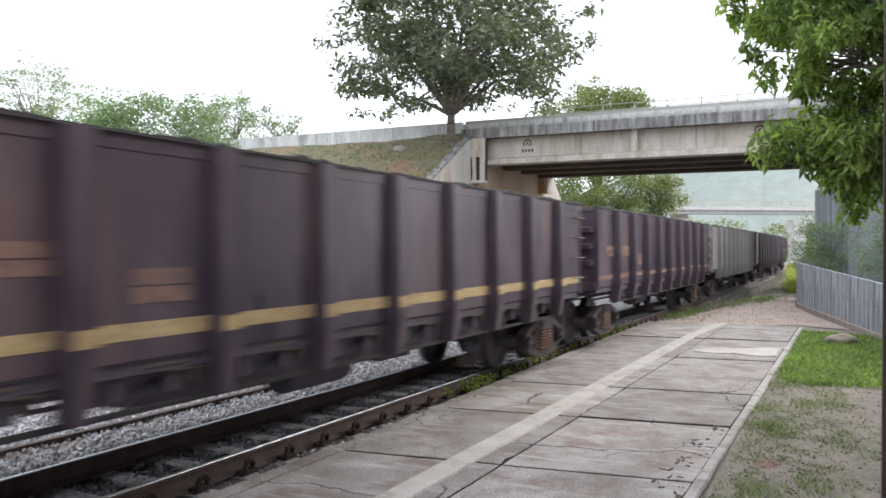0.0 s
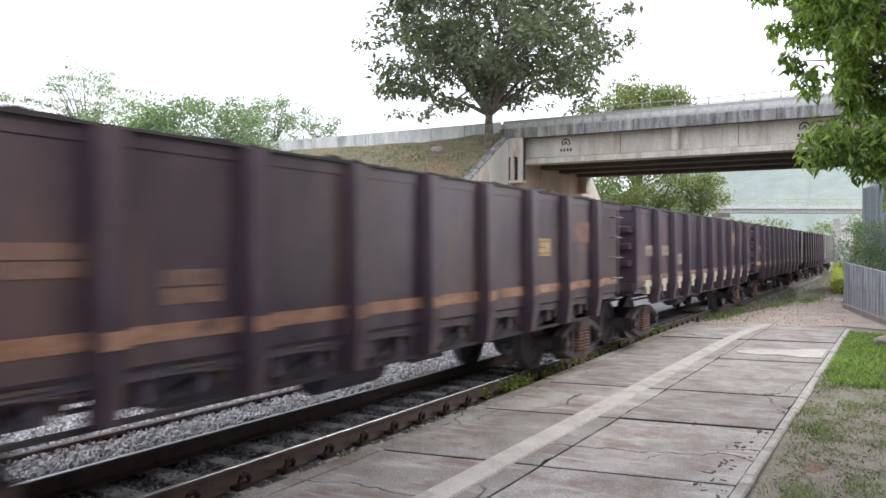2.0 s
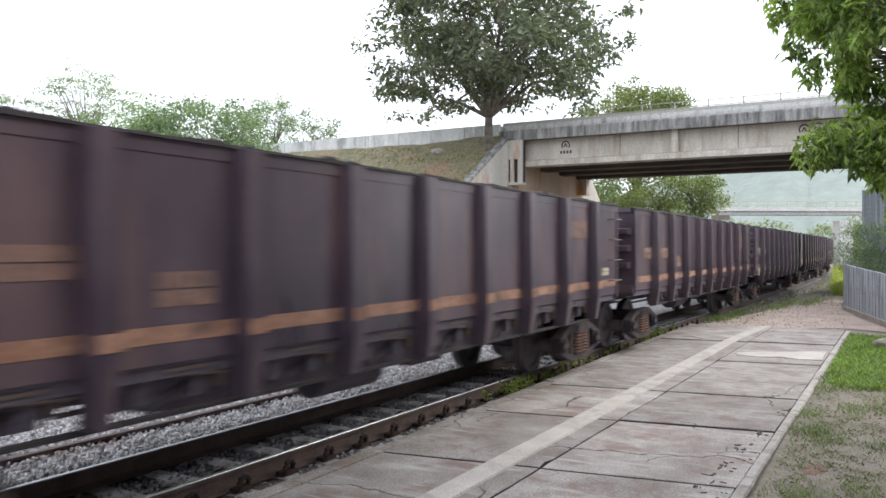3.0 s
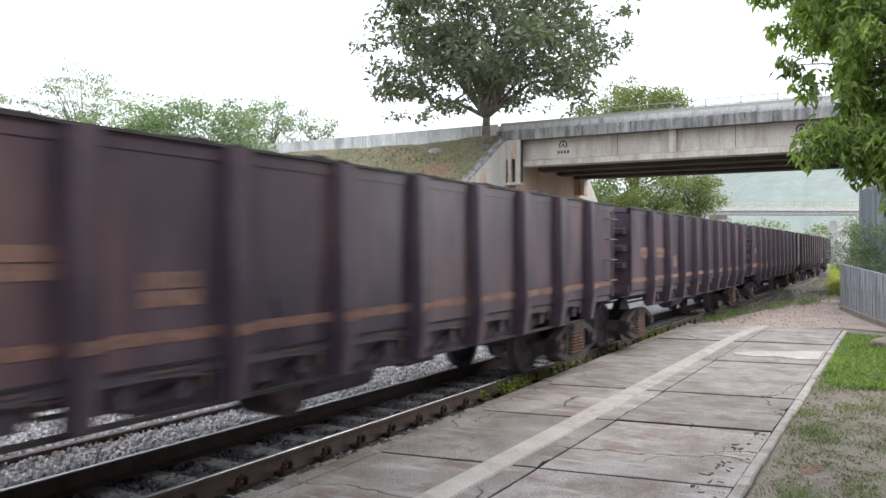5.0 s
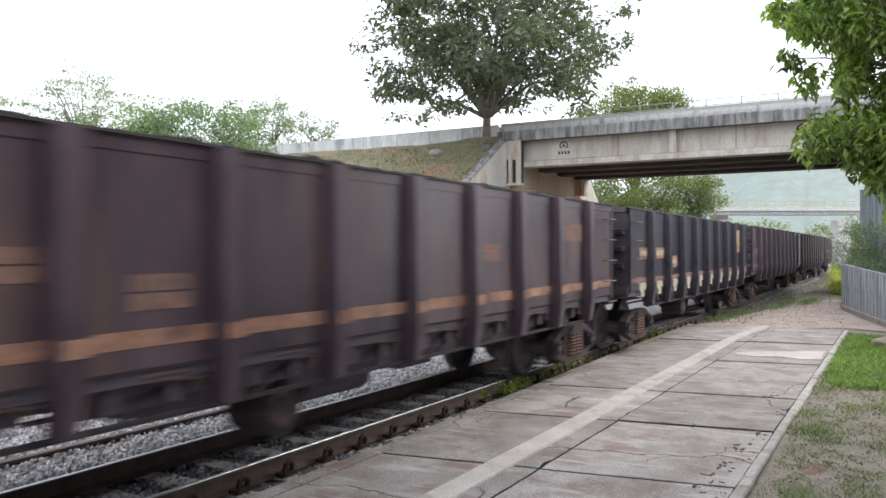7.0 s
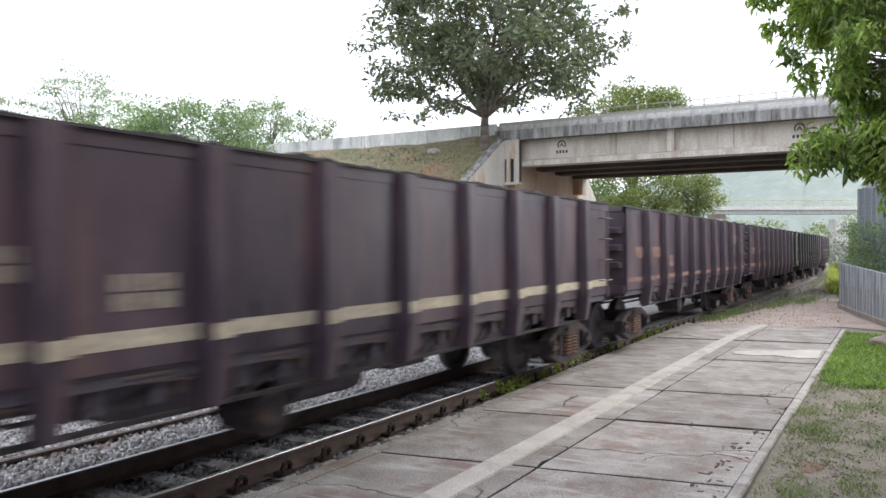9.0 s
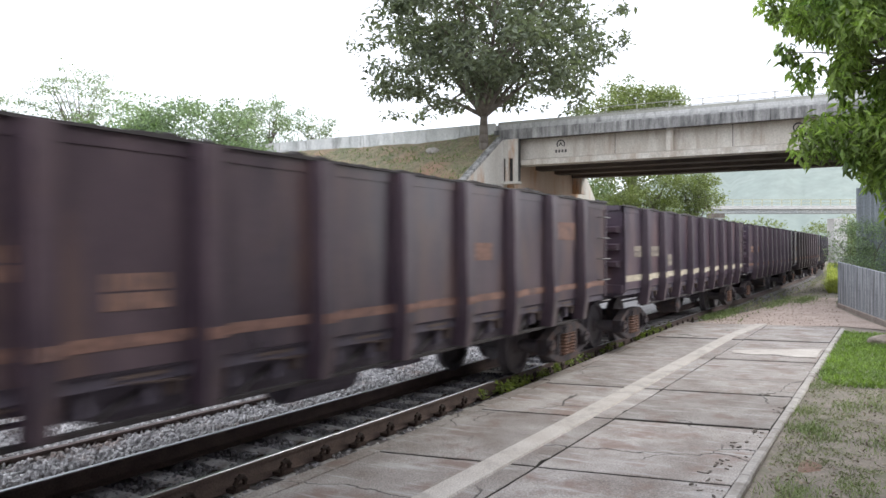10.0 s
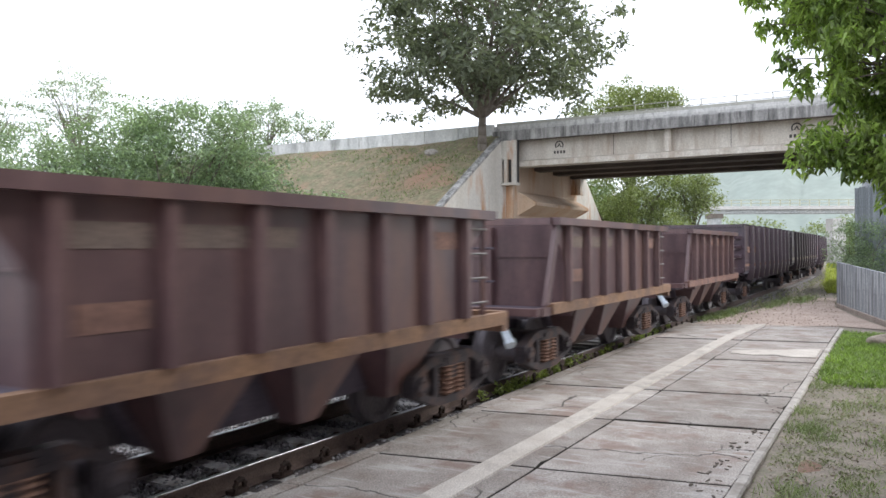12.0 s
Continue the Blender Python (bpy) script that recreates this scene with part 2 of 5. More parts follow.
M_CRUST = mat("ore_dust_crust", (0.02, 0.018, 0.02), (0.06, 0.05, 0.05), 0.9, scale=6, fine=40)
WAGON_PALE = mat("pale_grey_wagon_steel", (0.24, 0.23, 0.23), (0.36, 0.35, 0.34), 0.75, 0.1, scale=1.0, fine=14, stretch=(1, 1, 0.35), dirt=(0.18, 0.12, 0.10), dirt_scale=0.9, dirt_amount=0.5, fine_amount=0.12)
M_UNDER = mat("grimy_underframe_steel", (0.088, 0.078, 0.106), (0.150, 0.130, 0.165), 0.8, 0.05, scale=4, fine=30)
M_BOGIE = mat("dusty_bogie_steel", (0.032, 0.027, 0.035), (0.060, 0.047, 0.052), 0.8, 0.1, scale=5, fine=30, dirt=(0.15, 0.085, 0.065), dirt_scale=5, dirt_amount=0.55)
M_WHEEL = mat("wheel_steel", (0.09, 0.083, 0.10), (0.17, 0.15, 0.165), 0.6, 0.1, scale=6)
M_SPRING = mat("rusty_spring", (0.18, 0.10, 0.075), (0.28, 0.165, 0.12), 0.85, 0.1, scale=8)
STRIPE_ORANGE = mat("faded_orange_stripe", (0.33, 0.165, 0.108), (0.47, 0.275, 0.19), 0.7, scale=2.5, fine=20, dirt=(0.12, 0.075, 0.07), dirt_scale=2.2, dirt_amount=0.85)
STRIPE_YELLOW = mat("faded_yellow_stripe", (0.52, 0.38, 0.18), (0.62, 0.47, 0.26), 0.7, scale=1.5, fine=20, dirt=(0.34, 0.20, 0.12), dirt_scale=1.2, dirt_amount=0.5)
STRIPE_RED = mat("worn_red_stripe", (0.20, 0.11, 0.09), (0.33, 0.19, 0.15), 0.75, scale=2.5, fine=20, dirt=(0.085, 0.06, 0.065), dirt_scale=2.4, dirt_amount=0.95)
STRIPE_PALE = mat("cream_stripe", (0.55, 0.48, 0.36), (0.66, 0.60, 0.48), 0.7, scale=1.5, fine=20, dirt=(0.34, 0.28, 0.22), dirt_scale=1.2, dirt_amount=0.5)
HOPPER_ORANGE = mat("dirty_orange_sill_paint", (0.20, 0.12, 0.085), (0.36, 0.21, 0.12), 0.75, scale=1.2, fine=20, dirt=(0.13, 0.085, 0.08), dirt_scale=1.0, dirt_amount=0.85)
MARK_ORANGE = mat("rubbed_orange_lettering", (0.24, 0.14, 0.115), (0.40, 0.24, 0.18), 0.75, scale=4, fine=20, dirt=(0.11, 0.08, 0.08), dirt_scale=5, dirt_amount=0.8)
MARK_CREAM = mat("rubbed_cream_lettering", (0.27, 0.23, 0.20), (0.40, 0.35, 0.29), 0.75, scale=4, fine=20)
M_CREAM = mat("cream_pocket_paint", (0.50, 0.45, 0.34), (0.62, 0.57, 0.45), 0.75, scale=3, fine=20, dirt=(0.30, 0.24, 0.19), dirt_scale=3, dirt_amount=0.5)
M_TAN = mat("faded_tan_panel", (0.46, 0.30, 0.17), (0.58, 0.43, 0.27), 0.75, scale=2.0, fine=20, dirt=(0.42, 0.17, 0.09), dirt_scale=1.6, dirt_amount=0.8)
M_FADED = mat("faded_grey_lettering_panel", (0.17, 0.13, 0.115), (0.26, 0.20, 0.17), 0.8, scale=5)
# dusty tone lightened to paint the highlights along the latch ledges
M_LATCH_GLINT = mat("dusty_glint_latch_steel", (0.085, 0.065, 0.066), (0.17, 0.125, 0.11), 0.7, 0.1, scale=5)
M_LABEL_DARK = mat("faded_stencil_paint", (0.20, 0.15, 0.12), (0.28, 0.22, 0.18), 0.8, scale=6)
M_HOSE = mat("pale_blue_paint", (0.62, 0.72, 0.82), (0.74, 0.82, 0.90), 0.4, scale=6)


# ---------------------------------------------------------------- mesh tools
class Geo:
    def __init__(self):
        self.v, self.f = [], []

    def add(self, verts, faces):
        n = len(self.v)
        self.v += [tuple(p) for p in verts]
        self.f += [tuple(n + i for i in face) for face in faces]
        return self

    def box(self, x0, x1, y0, y1, z0, z1):
        return self.hexa([(x0, y0, z0), (x1, y0, z0), (x1, y1, z0), (x0, y1, z0), (x0, y0, z1), (x1, y0, z1), (x1, y1, z1), (x0, y1, z1)])

    def hexa(self, p):
        return self.add(p, [(3, 2, 1, 0), (4, 5, 6, 7), (0, 1, 5, 4), (1, 2, 6, 5), (2, 3, 7, 6), (3, 0, 4, 7)])

    def chamfered(self, x0, x1, y0, y1, z0, z1, c):
        """A box whose upper edges are cut by c."""
        lo = [(x0, y0, z0), (x1, y0, z0), (x1, y1, z0), (x0, y1, z0)]
        mid = [(x, y, z1 - c) for x, y, _ in lo]
        top = [(x0 + c, y0 + c, z1), (x1 - c, y0 + c, z1), (x1 - c, y1 - c, z1), (x0 + c, y1 - c, z1)]
        faces = [(3, 2, 1, 0), (8, 9, 10, 11)]
        for k in range(4):
            j = (k + 1) % 4
            faces += [(k, j, 4 + j, 4 + k), (4 + k, 4 + j, 8 + j, 8 + k)]
        return self.add(lo + mid + top, faces)

    def prism(self, poly, axis, a, b):
        """A polygon (anticlockwise) drawn out along an axis from a to b."""
        place = {"x": lambda u, v, w: (w, u, v), "y": lambda u, v, w: (u, w, v), "z": lambda u, v, w: (u, v, w)}[axis]
        n = len(poly)
        verts = [place(u, v, a) for u, v in poly] + [place(u, v, b) for u, v in poly]
        faces = [tuple(range(n - 1, -1, -1)), tuple(range(n, 2 * n))] + [(k, (k + 1) % n, n + (k + 1) % n, n + k) for k in range(n)]
        return self.add(verts, faces)

    def tube(self, p, q, r, n=8, r2=None):
        p, q = Vector(p), Vector(q)
        u = (q - p).normalized()
        a = u.orthogonal().normalized()
        b = u.cross(a)
        r2 = r if r2 is None else r2
        ring = [(math.cos(2 * math.pi * k / n), math.sin(2 * math.pi * k / n)) for k in range(n)]
        verts = [p + (a * c + b * s) * r for c, s in ring] + [q + (a * c + b * s) * r2 for c, s in ring]
        faces = [tuple(range(n - 1, -1, -1)), tuple(range(n, 2 * n))] + [(k, (k + 1) % n, n + (k + 1) % n, n + k) for k in range(n)]
        return self.add(verts, faces)

    def mesh(self, name, material, smooth=False):
        me = bpy.data.meshes.new(name)
        me.from_pydata(self.v, [], self.f)
        bm = bmesh.new()
        bm.from_mesh(me)
        bmesh.ops.recalc_face_normals(bm, faces=bm.faces)
        bm.to_mesh(me)
        bm.free()
        me.materials.append(material)
        if smooth:
            me.polygons.foreach_set("use_smooth", [True] * len(me.polygons))
        return me


def raw_mesh(name, verts, faces, material, smooth=False):
    me = bpy.data.meshes.new(name)
    me.from_pydata(verts, [], faces)
    me.materials.append(material)
    if smooth:
        me.polygons.foreach_set("use_smooth", [True] * len(me.polygons))
    me.update()
    return me


def part(name, geo, material, parent, label="", at=None, smooth=False):
    """One mesh object, under a thing or a part."""
    data = geo if isinstance(geo, bpy.types.Mesh) else geo.mesh(name, material, smooth)
    ob = new(name, data)
    ob.parent = parent
    if at is not None:
        ob.matrix_basis = at
    if label:
        ob["label"] = label
    return ob


def thing(name, label, category, at=None, group="", kind=""):
    ob = tagged(new(name), label, category, group, kind)
    if at is not None:
        ob.matrix_basis = at
    return ob


def setting(name, geo, material, label, category, smooth=False):
    data = geo if isinstance(geo, bpy.types.Mesh) else geo.mesh(name, material, smooth)
    return tagged(new(name, data), label, category, kind="structure")


# ---------------------------------------------------------------- the track's line
RAIL_Z, TRACK_Y, GAUGE = 0.08, 5.38, 1.065
BEND_AT, BEND_R = 48.0, 340.0


def track_place(s, side=0.0):
    """The place and heading at s metres along the track, side metres to its left."""
    if s <= BEND_AT:
        x, y, a = s, TRACK_Y, 0.0
    else:
        a = (s - BEND_AT) / BEND_R
        x, y = BEND_AT + BEND_R * math.sin(a), TRACK_Y + BEND_R * (1 - math.cos(a))
    return x - side * math.sin(a), y + side * math.cos(a), a


def track_pose(s):
    x, y, a = track_place(s)
    return pose(x, y, RAIL_Z, 0, 0, math.degrees(a))


# ---------------------------------------------------------------- ground
def make_ground():
    """One sheet to the horizon: level with the yard beside the platform, lower under the track."""
    edges = sorted({*np.linspace(-40, 60, 51), *np.linspace(60, 300, 13), *(-3000, -800, -300, -120, 600, 1200, 3000, 20.6, 21.3)})
    rows = sorted({*np.linspace(-30, 40, 36), *np.linspace(40, 200, 9), *(-3000, -800, -300, -100, 500, 1200, 3000, 1.08, 1.3, 3.6, 4.1)})

    def level(x, y):
        if y < 1.2 or (x > 21 and y < 3.9):
            return -0.03 + 0.010 * noise.noise((x * 0.5, y * 0.5, 0))
        return -0.3 if y < 11 else -0.22
    verts = [(x, y, level(x, y)) for y in rows for x in edges]
    n = len(edges)
    faces = [(j * n + i, j * n + i + 1, (j + 1) * n + i + 1, (j + 1) * n + i) for j in range(len(rows) - 1) for i in range(n - 1)]
    setting("ground", raw_mesh("ground", verts, faces, M_EARTH, True), None, "dry brown earth with worn grass beside the platform", "ground")


BRIDGE_X, BRIDGE_W, ROAD_Z = 35.4, 9.0, 7.35
ABUT_Y, ABUT_RIGHT = 15.9, 1.5


def make_bank():
    """The road bank: its crown carries the road, its slope comes down towards the station."""
    xs = [BRIDGE_X + BRIDGE_W + 14, BRIDGE_X + BRIDGE_W, BRIDGE_X + 0.4] + [BRIDGE_X + 0.4 - 0.6 * k for k in range(1, 27)]
    ys = list(np.linspace(ABUT_Y + 0.95, 60, 60)) + list(np.linspace(64, 240, 12))
    verts = []
    for y in ys:
        for x in xs:
            z = ROAD_Z + 0.25 if BRIDGE_X <= x <= BRIDGE_X + BRIDGE_W + 0.1 else (ROAD_Z + 0.12 - 0.6 * (BRIDGE_X - x) if x < BRIDGE_X else -0.3)
            lump = 0.22 * noise.noise((x * 0.45, y * 0.3, 1.7)) + 0.10 * noise.noise((x * 1.3, y * 1.1, 4.0)) if x < BRIDGE_X else 0
            verts.append((x, y, max(z + lump, -0.3)))
    n = len(xs)
    faces = [(j * n + i, (j + 1) * n + i, (j + 1) * n + i + 1, j * n + i + 1) for j in range(len(ys) - 1) for i in range(n - 1)]
    rng = random.Random(77)

    def slope(r):
        while True:
            x, y = r.uniform(24.0, 35.2), r.uniform(17.2, 36)
            if noise.noise((x * 0.25, y * 0.18, 9.0)) + 0.08 * (x - 30) > r.uniform(-0.2, 0.4):
                return x, y, ROAD_Z + 0.05 - 0.6 * (BRIDGE_X - x) + 0.22 * noise.noise((x * 0.45, y * 0.3, 1.7))
    v, f = blades(rng, 9000, slope, 0.13, 0.8, 0.022)
    tagged(new("bank_grass", raw_mesh("bank_grass", v, f, M_BANK_GRASS)), "patchy dry grass on the embankment slope", "grass", kind="stuff")
    setting("embankment", raw_mesh("embankment", verts, faces, M_BANK, True), None, "road embankment of dry reddish earth with patchy grass", "embankment")


def make_platform():
    top = 0.0
    joints = [-6.0, -2.6, 0.9, 3.4, 6.45, 8.67, 10.78, 14.2, 17.35, 21.0]
    base = Geo()
    base.prism([(-6, 1.2), (21.0, 1.2), (20.2, 4.66), (5.0, 4.38), (-6, 4.18)], "z", -0.6, -0.045)
    platform = setting("platform", base, M_JOINT, "low worn concrete railway platform with cracked slabs", "platform")
    rng = random.Random(3)

    def edge(x):
        return 4.44 + 0.021 * (x - 5.0) if x > 5 else 4.44

    for a, b in zip(joints, joints[1:]):
        for y0, y1, cut in ((1.147, 2.746, 0), (2.752, None, 1)):
            skew = 0.17
            lift = rng.uniform(-0.003, 0.003)
            heave = 0.016 if (cut == 0 and abs(a - 8.67) < 0.1) else 0.012 if abs(a - 17.35) < 0.1 else rng.uniform(0.0, 0.007)

            def place(x, y):
                y_ = edge(x) - 0.22 if y is None else y
                return (x - skew * (y_ - 2.74), y_)
            quad = [place(a, y0), place(b, y0), place(b, y1), place(a, y1)]
            rise = [heave + lift, lift - 0.004, lift - 0.004, heave + lift]
            rim = []
            for k in range(4):
                (xa, ya), (xb, yb) = quad[k], quad[(k + 1) % 4]
                steps = 14
                for m in range(steps):
                    t = m / steps
                    rim.append((xa + (xb - xa) * t, ya + (yb - ya) * t, rise[k] + (rise[(k + 1) % 4] - rise[k]) * t))
            cx, cy = sum(q[0] for q in quad) / 4, sum(q[1] for q in quad) / 4

            def inset(x, y, d):
                return (x + d * (1 if x < cx else -1), y + d * (1 if y < cy else -1))
            wear = [(0.003 if (k // 14) % 2 == 0 else 0.009) + 0.006 * rng.random() + (0.03 * rng.random() if rng.random() < 0.08 else 0) for k in range(len(rim))]
            n = len(rim)
            low = [(*inset(x, y, w * 0.6), -0.09) for (x, y, z), w in zip(rim, wear)]
            mid = [(*inset(x, y, w), z - 0.006) for (x, y, z), w in zip(rim, wear)]
            high = [(*inset(x, y, w + 0.006 + 0.004 * rng.random()), z) for (x, y, z), w in zip(rim, wear)]
            g = Geo().add(low + mid + high, [tuple(range(2 * n, 3 * n))] + [(k, (k + 1) % n, n + (k + 1) % n, n + k) for k in range(n)] + [(n + k, n + (k + 1) % n, 2 * n + (k + 1) % n, 2 * n + k) for k in range(n)])
            me = g.mesh("slab", M_SLAB)
            # slab sides painted near black for the shadow in the gaps
            me.materials.append(M_JOINT)
            for face in me.polygons:
                face.material_index = 1 if len(face.vertices) == 4 and min(me.vertices[i].co.z for i in face.vertices) < -0.05 else 0
            part("slab", me, None, platform)
        # edge stones along the track
        y0a, y0b = edge(a) - 0.205, edge(b) - 0.205
        g = Geo()
        e = [(a + 0.01, y0a), (b - 0.01, y0b), (b - 0.01, y0b + 0.205), (a + 0.01, y0a + 0.205)]
        dz = rng.uniform(-0.02, 0.0)
        g.hexa([(x, y, -0.5) for x, y in e] + [(x, y + (0.015 if k < 2 else -0.03), dz) for k, (x, y) in enumerate(e)])
        part("edge_stone", g, M_SLAB, platform)
    # painted line
    line = Geo()
    xs = np.linspace(-6, 21.0, 55)
    for a, b in zip(xs, xs[1:]):
        p, q = -0.010 * max(0.0, a - 16.5) ** 2, -0.010 * max(0.0, b - 16.5) ** 2
        line.hexa([(a, 2.97 + p, 0.0), (b, 2.97 + q, 0.0), (b, 3.22 + q, 0.0), (a, 3.22 + p, 0.0), (a, 2.98 + p, 0.018), (b, 2.98 + q, 0.018), (b, 3.21 + q, 0.018), (a, 3.21 + p, 0.018)])
    part("safety_line", line, M_LINE, platform, "faded cream painted line")
    patch = Geo().prism([(15.05, 1.18), (15.7, 1.2), (16.35, 1.19), (16.2, 1.5), (15.95, 1.8), (15.75, 2.2), (15.4, 2.62), (15.05, 2.58), (14.95, 2.2), (15.1, 1.9), (14.98, 1.5)], "z", 0.0, 0.016)
    part("repair_patch", patch, M_LINE, platform, "pale mortar patch")
    # kerb stones towards the grass
    x = -6.0
    while x < 20.5:
        length = rng.uniform(0.95, 1.05)
        g = Geo().chamfered(x, x + length - 0.012, 1.045 + rng.uniform(-0.010, 0.010), 1.145, -0.25, 0.008 + rng.uniform(-0.010, 0.010), 0.016)
        part("kerb_stone", g, M_KERB, platform)
        x += length


def make_track():
    bed = Geo()
    S = [s for s in np.arange(-132, 48, 4.0)] + [s for s in np.arange(48, 260, 6.0)]
    prof = [(0.62, -0.22), (0.72, -0.12), (2.4, -0.12), (4.6, -0.16), (6.2, -0.5)]
    verts = []
    for s in S:
        for side, z in prof:
            x, y, _ = track_place(s, side)
            verts.append((x, y, z + RAIL_Z))
    n = len(prof)
    faces = [(i * n + j, (i + 1) * n + j, (i + 1) * n + j + 1, i * n + j + 1) for i in range(len(S) - 1) for j in range(n - 1)]
    setting("ballast", raw_mesh("ballast", verts, faces, M_BALLAST, False), None, "grey crushed stone ballast bed", "ballast")
    verts = []
    prof = [(-1.3, -0.75), (-1.0, -0.19), (-0.62, -0.185), (-0.4, -0.215), (0.4, -0.215), (0.62, -0.2), (0.75, -0.16)]
    for s in S:
        for side, z in prof:
            x, y, _ = track_place(s, side)
            verts.append((x, y, z + RAIL_Z))
    n = len(prof)
    faces = [(i * n + j, (i + 1) * n + j, (i + 1) * n + j + 1, i * n + j + 1) for i in range(len(S) - 1) for j in range(n - 1)]
    setting("track_bed", raw_mesh("track_bed", verts, faces, M_SOIL, False), None, "oily earth and stone between the rails, darkened for train shade", "track bed")
    track = thing("railway_track", "single railway track with rusty rails on concrete sleepers", "railway track", kind="structure")
    S2 = [-132 + 6.0 * k for k in range(30)] + [48 + 4.0 * k for k in range(50)]
    foot = [(-0.075, -0.172), (0.075, -0.172), (0.075, -0.158), (0.012, -0.135), (0.010, -0.045), (0.036, -0.034), (0.036, -0.006), (-0.036, -0.006), (-0.036, -0.034), (-0.010, -0.045), (-0.012, -0.135), (-0.075, -0.158)]
    head = [(-0.024, -0.007), (0.024, -0.007), (0.020, 0.0), (-0.020, 0.0)]
    for sign in (-1, 1):
        for name, prof2, m in (("rail", foot, M_RAIL), ("rail_head", head, M_RAIL_TOP)):
            vs = []
            for s in S2:
                for u, w in prof2:
                    x, y, _ = track_place(s, sign * GAUGE / 2 + u)
                    vs.append((x, y, RAIL_Z + w))
            k = len(prof2)
            fs = [(i * k + j, (i + 1) * k + j, (i + 1) * k + (j + 1) % k, i * k + (j + 1) % k) for i in range(len(S2) - 1) for j in range(k)]
            g = Geo()
            g.v, g.f = vs, fs
            part(name, g, m, track, "polished steel running surface" if name == "rail_head" else "")
    sleeper = Geo()
    sleeper.hexa([(-0.13, -0.9, -0.36), (0.13, -0.9, -0.36), (0.13, 0.9, -0.36), (-0.13, 0.9, -0.36), (-0.10, -0.88, -0.176), (0.10, -0.88, -0.176), (0.10, 0.88, -0.176), (-0.10, 0.88, -0.176)])
    sleeper_mesh = sleeper.mesh("sleeper", M_SLEEPER)
    clip = Geo()
    for sign in (-1, 1):
        y = sign * 0.115
        clip.box(-0.09, 0.09, y - 0.045, y + 0.045, -0.176, -0.140)
        for k in range(6):
            a0, a1 = math.pi * k / 5 - 0.3, math.pi * (k + 1) / 5 - 0.3
            clip.tube((0.085 * math.cos(a0), y + sign * 0.012 * k, -0.13 + 0.075 * math.sin(a0)), (0.085 * math.cos(a1), y + sign * 0.012 * (k + 1) - sign * 0.015, -0.13 + 0.075 * math.sin(a1)), 0.022, 6)
    clip_mesh = clip.mesh("rail_clip", M_CLIP)
    rng = random.Random(5)
    s = -3.0
    while s < 60:
        x, y, a = track_place(s)
        part("sleeper", sleeper_mesh, None, track, at=pose(x, y, RAIL_Z, 0, 0, math.degrees(a) + rng.uniform(-1, 1)))
        if s < 22:
            for sign in (-1,):
                part("rail_clip", clip_mesh, None, track, at=pose(x, y + sign * GAUGE / 2, RAIL_Z + 0.01))
        s += 0.56
    # a spare rail lying on the ballast
    spare = Geo().prism([(u, w) for u, w in foot], "x", -4.0, 9.4)
    ob = tagged(new("spare_rail", spare.mesh("spare_rail", M_RAIL)), "rusty spare rail lying on the ballast beyond the track", "rail")
    ob.matrix_basis = pose(0, 6.95, RAIL_Z - 0.045)


def scatter_stones(name, label, material, places, small, large, seed):
    rng = np.random.default_rng(seed)
    ico = bmesh.new()
    bmesh.ops.create_icosphere(ico, subdivisions=1, radius=1.0)
    base = np.array([v.co[:] for v in ico.verts])
    faces = np.array([[v.index for v in f.verts] for f in ico.faces])
    ico.free()
    n = len(places)
    size = rng.uniform(small, large, (n, 1, 1)) * rng.uniform(0.65, 1.3, (n, 1, 3))
    pts = base[None] * (1 + rng.uniform(-0.25, 0.25, (n, len(base), 1))) * size
    ang = rng.uniform(0, 6.28, n)
    c, s = np.cos(ang)[:, None], np.sin(ang)[:, None]
    pts = np.stack([pts[..., 0] * c - pts[..., 1] * s, pts[..., 0] * s + pts[..., 1] * c, pts[..., 2]], -1) + np.array(places)[:, None]
    fs = (faces[None] + (np.arange(n) * len(base))[:, None, None]).reshape(-1, 3)
    me = raw_mesh(name, pts.reshape(-1, 3).tolist(), fs.tolist(), material)
    tagged(new(name, me), label, "ballast", kind="stuff")


def make_stones():
    rng = np.random.default_rng(7)
    shoulder, inside = [], []
    for _ in range(30000):
        x = 1.0 + 18.0 * rng.random() ** 1.4
        side = 0.62 + 3.0 * rng.random() ** 1.3
        shoulder.append((x, TRACK_Y + side, RAIL_Z - 0.12 + rng.uniform(-0.02, 0.03)))
    for _ in range(9500):
        x = 1.0 + 14.0 * rng.random() ** 1.3
        side = rng.uniform(-0.46, 0.46) if rng.random() < 0.75 else rng.uniform(-0.93, -0.62)
        inside.append((x, TRACK_Y + side, RAIL_Z - 0.200 + rng.uniform(-0.01, 0.02)))
    scatter_stones("ballast_stones", "loose pale grey crushed ballast stones", M_STONE, shoulder, 0.013, 0.028, 1)
    scatter_stones("track_stones", "oily crushed stones between the rails, darkened for train shade", M_STONE_OIL_SHADE, inside, 0.012, 0.025, 2)


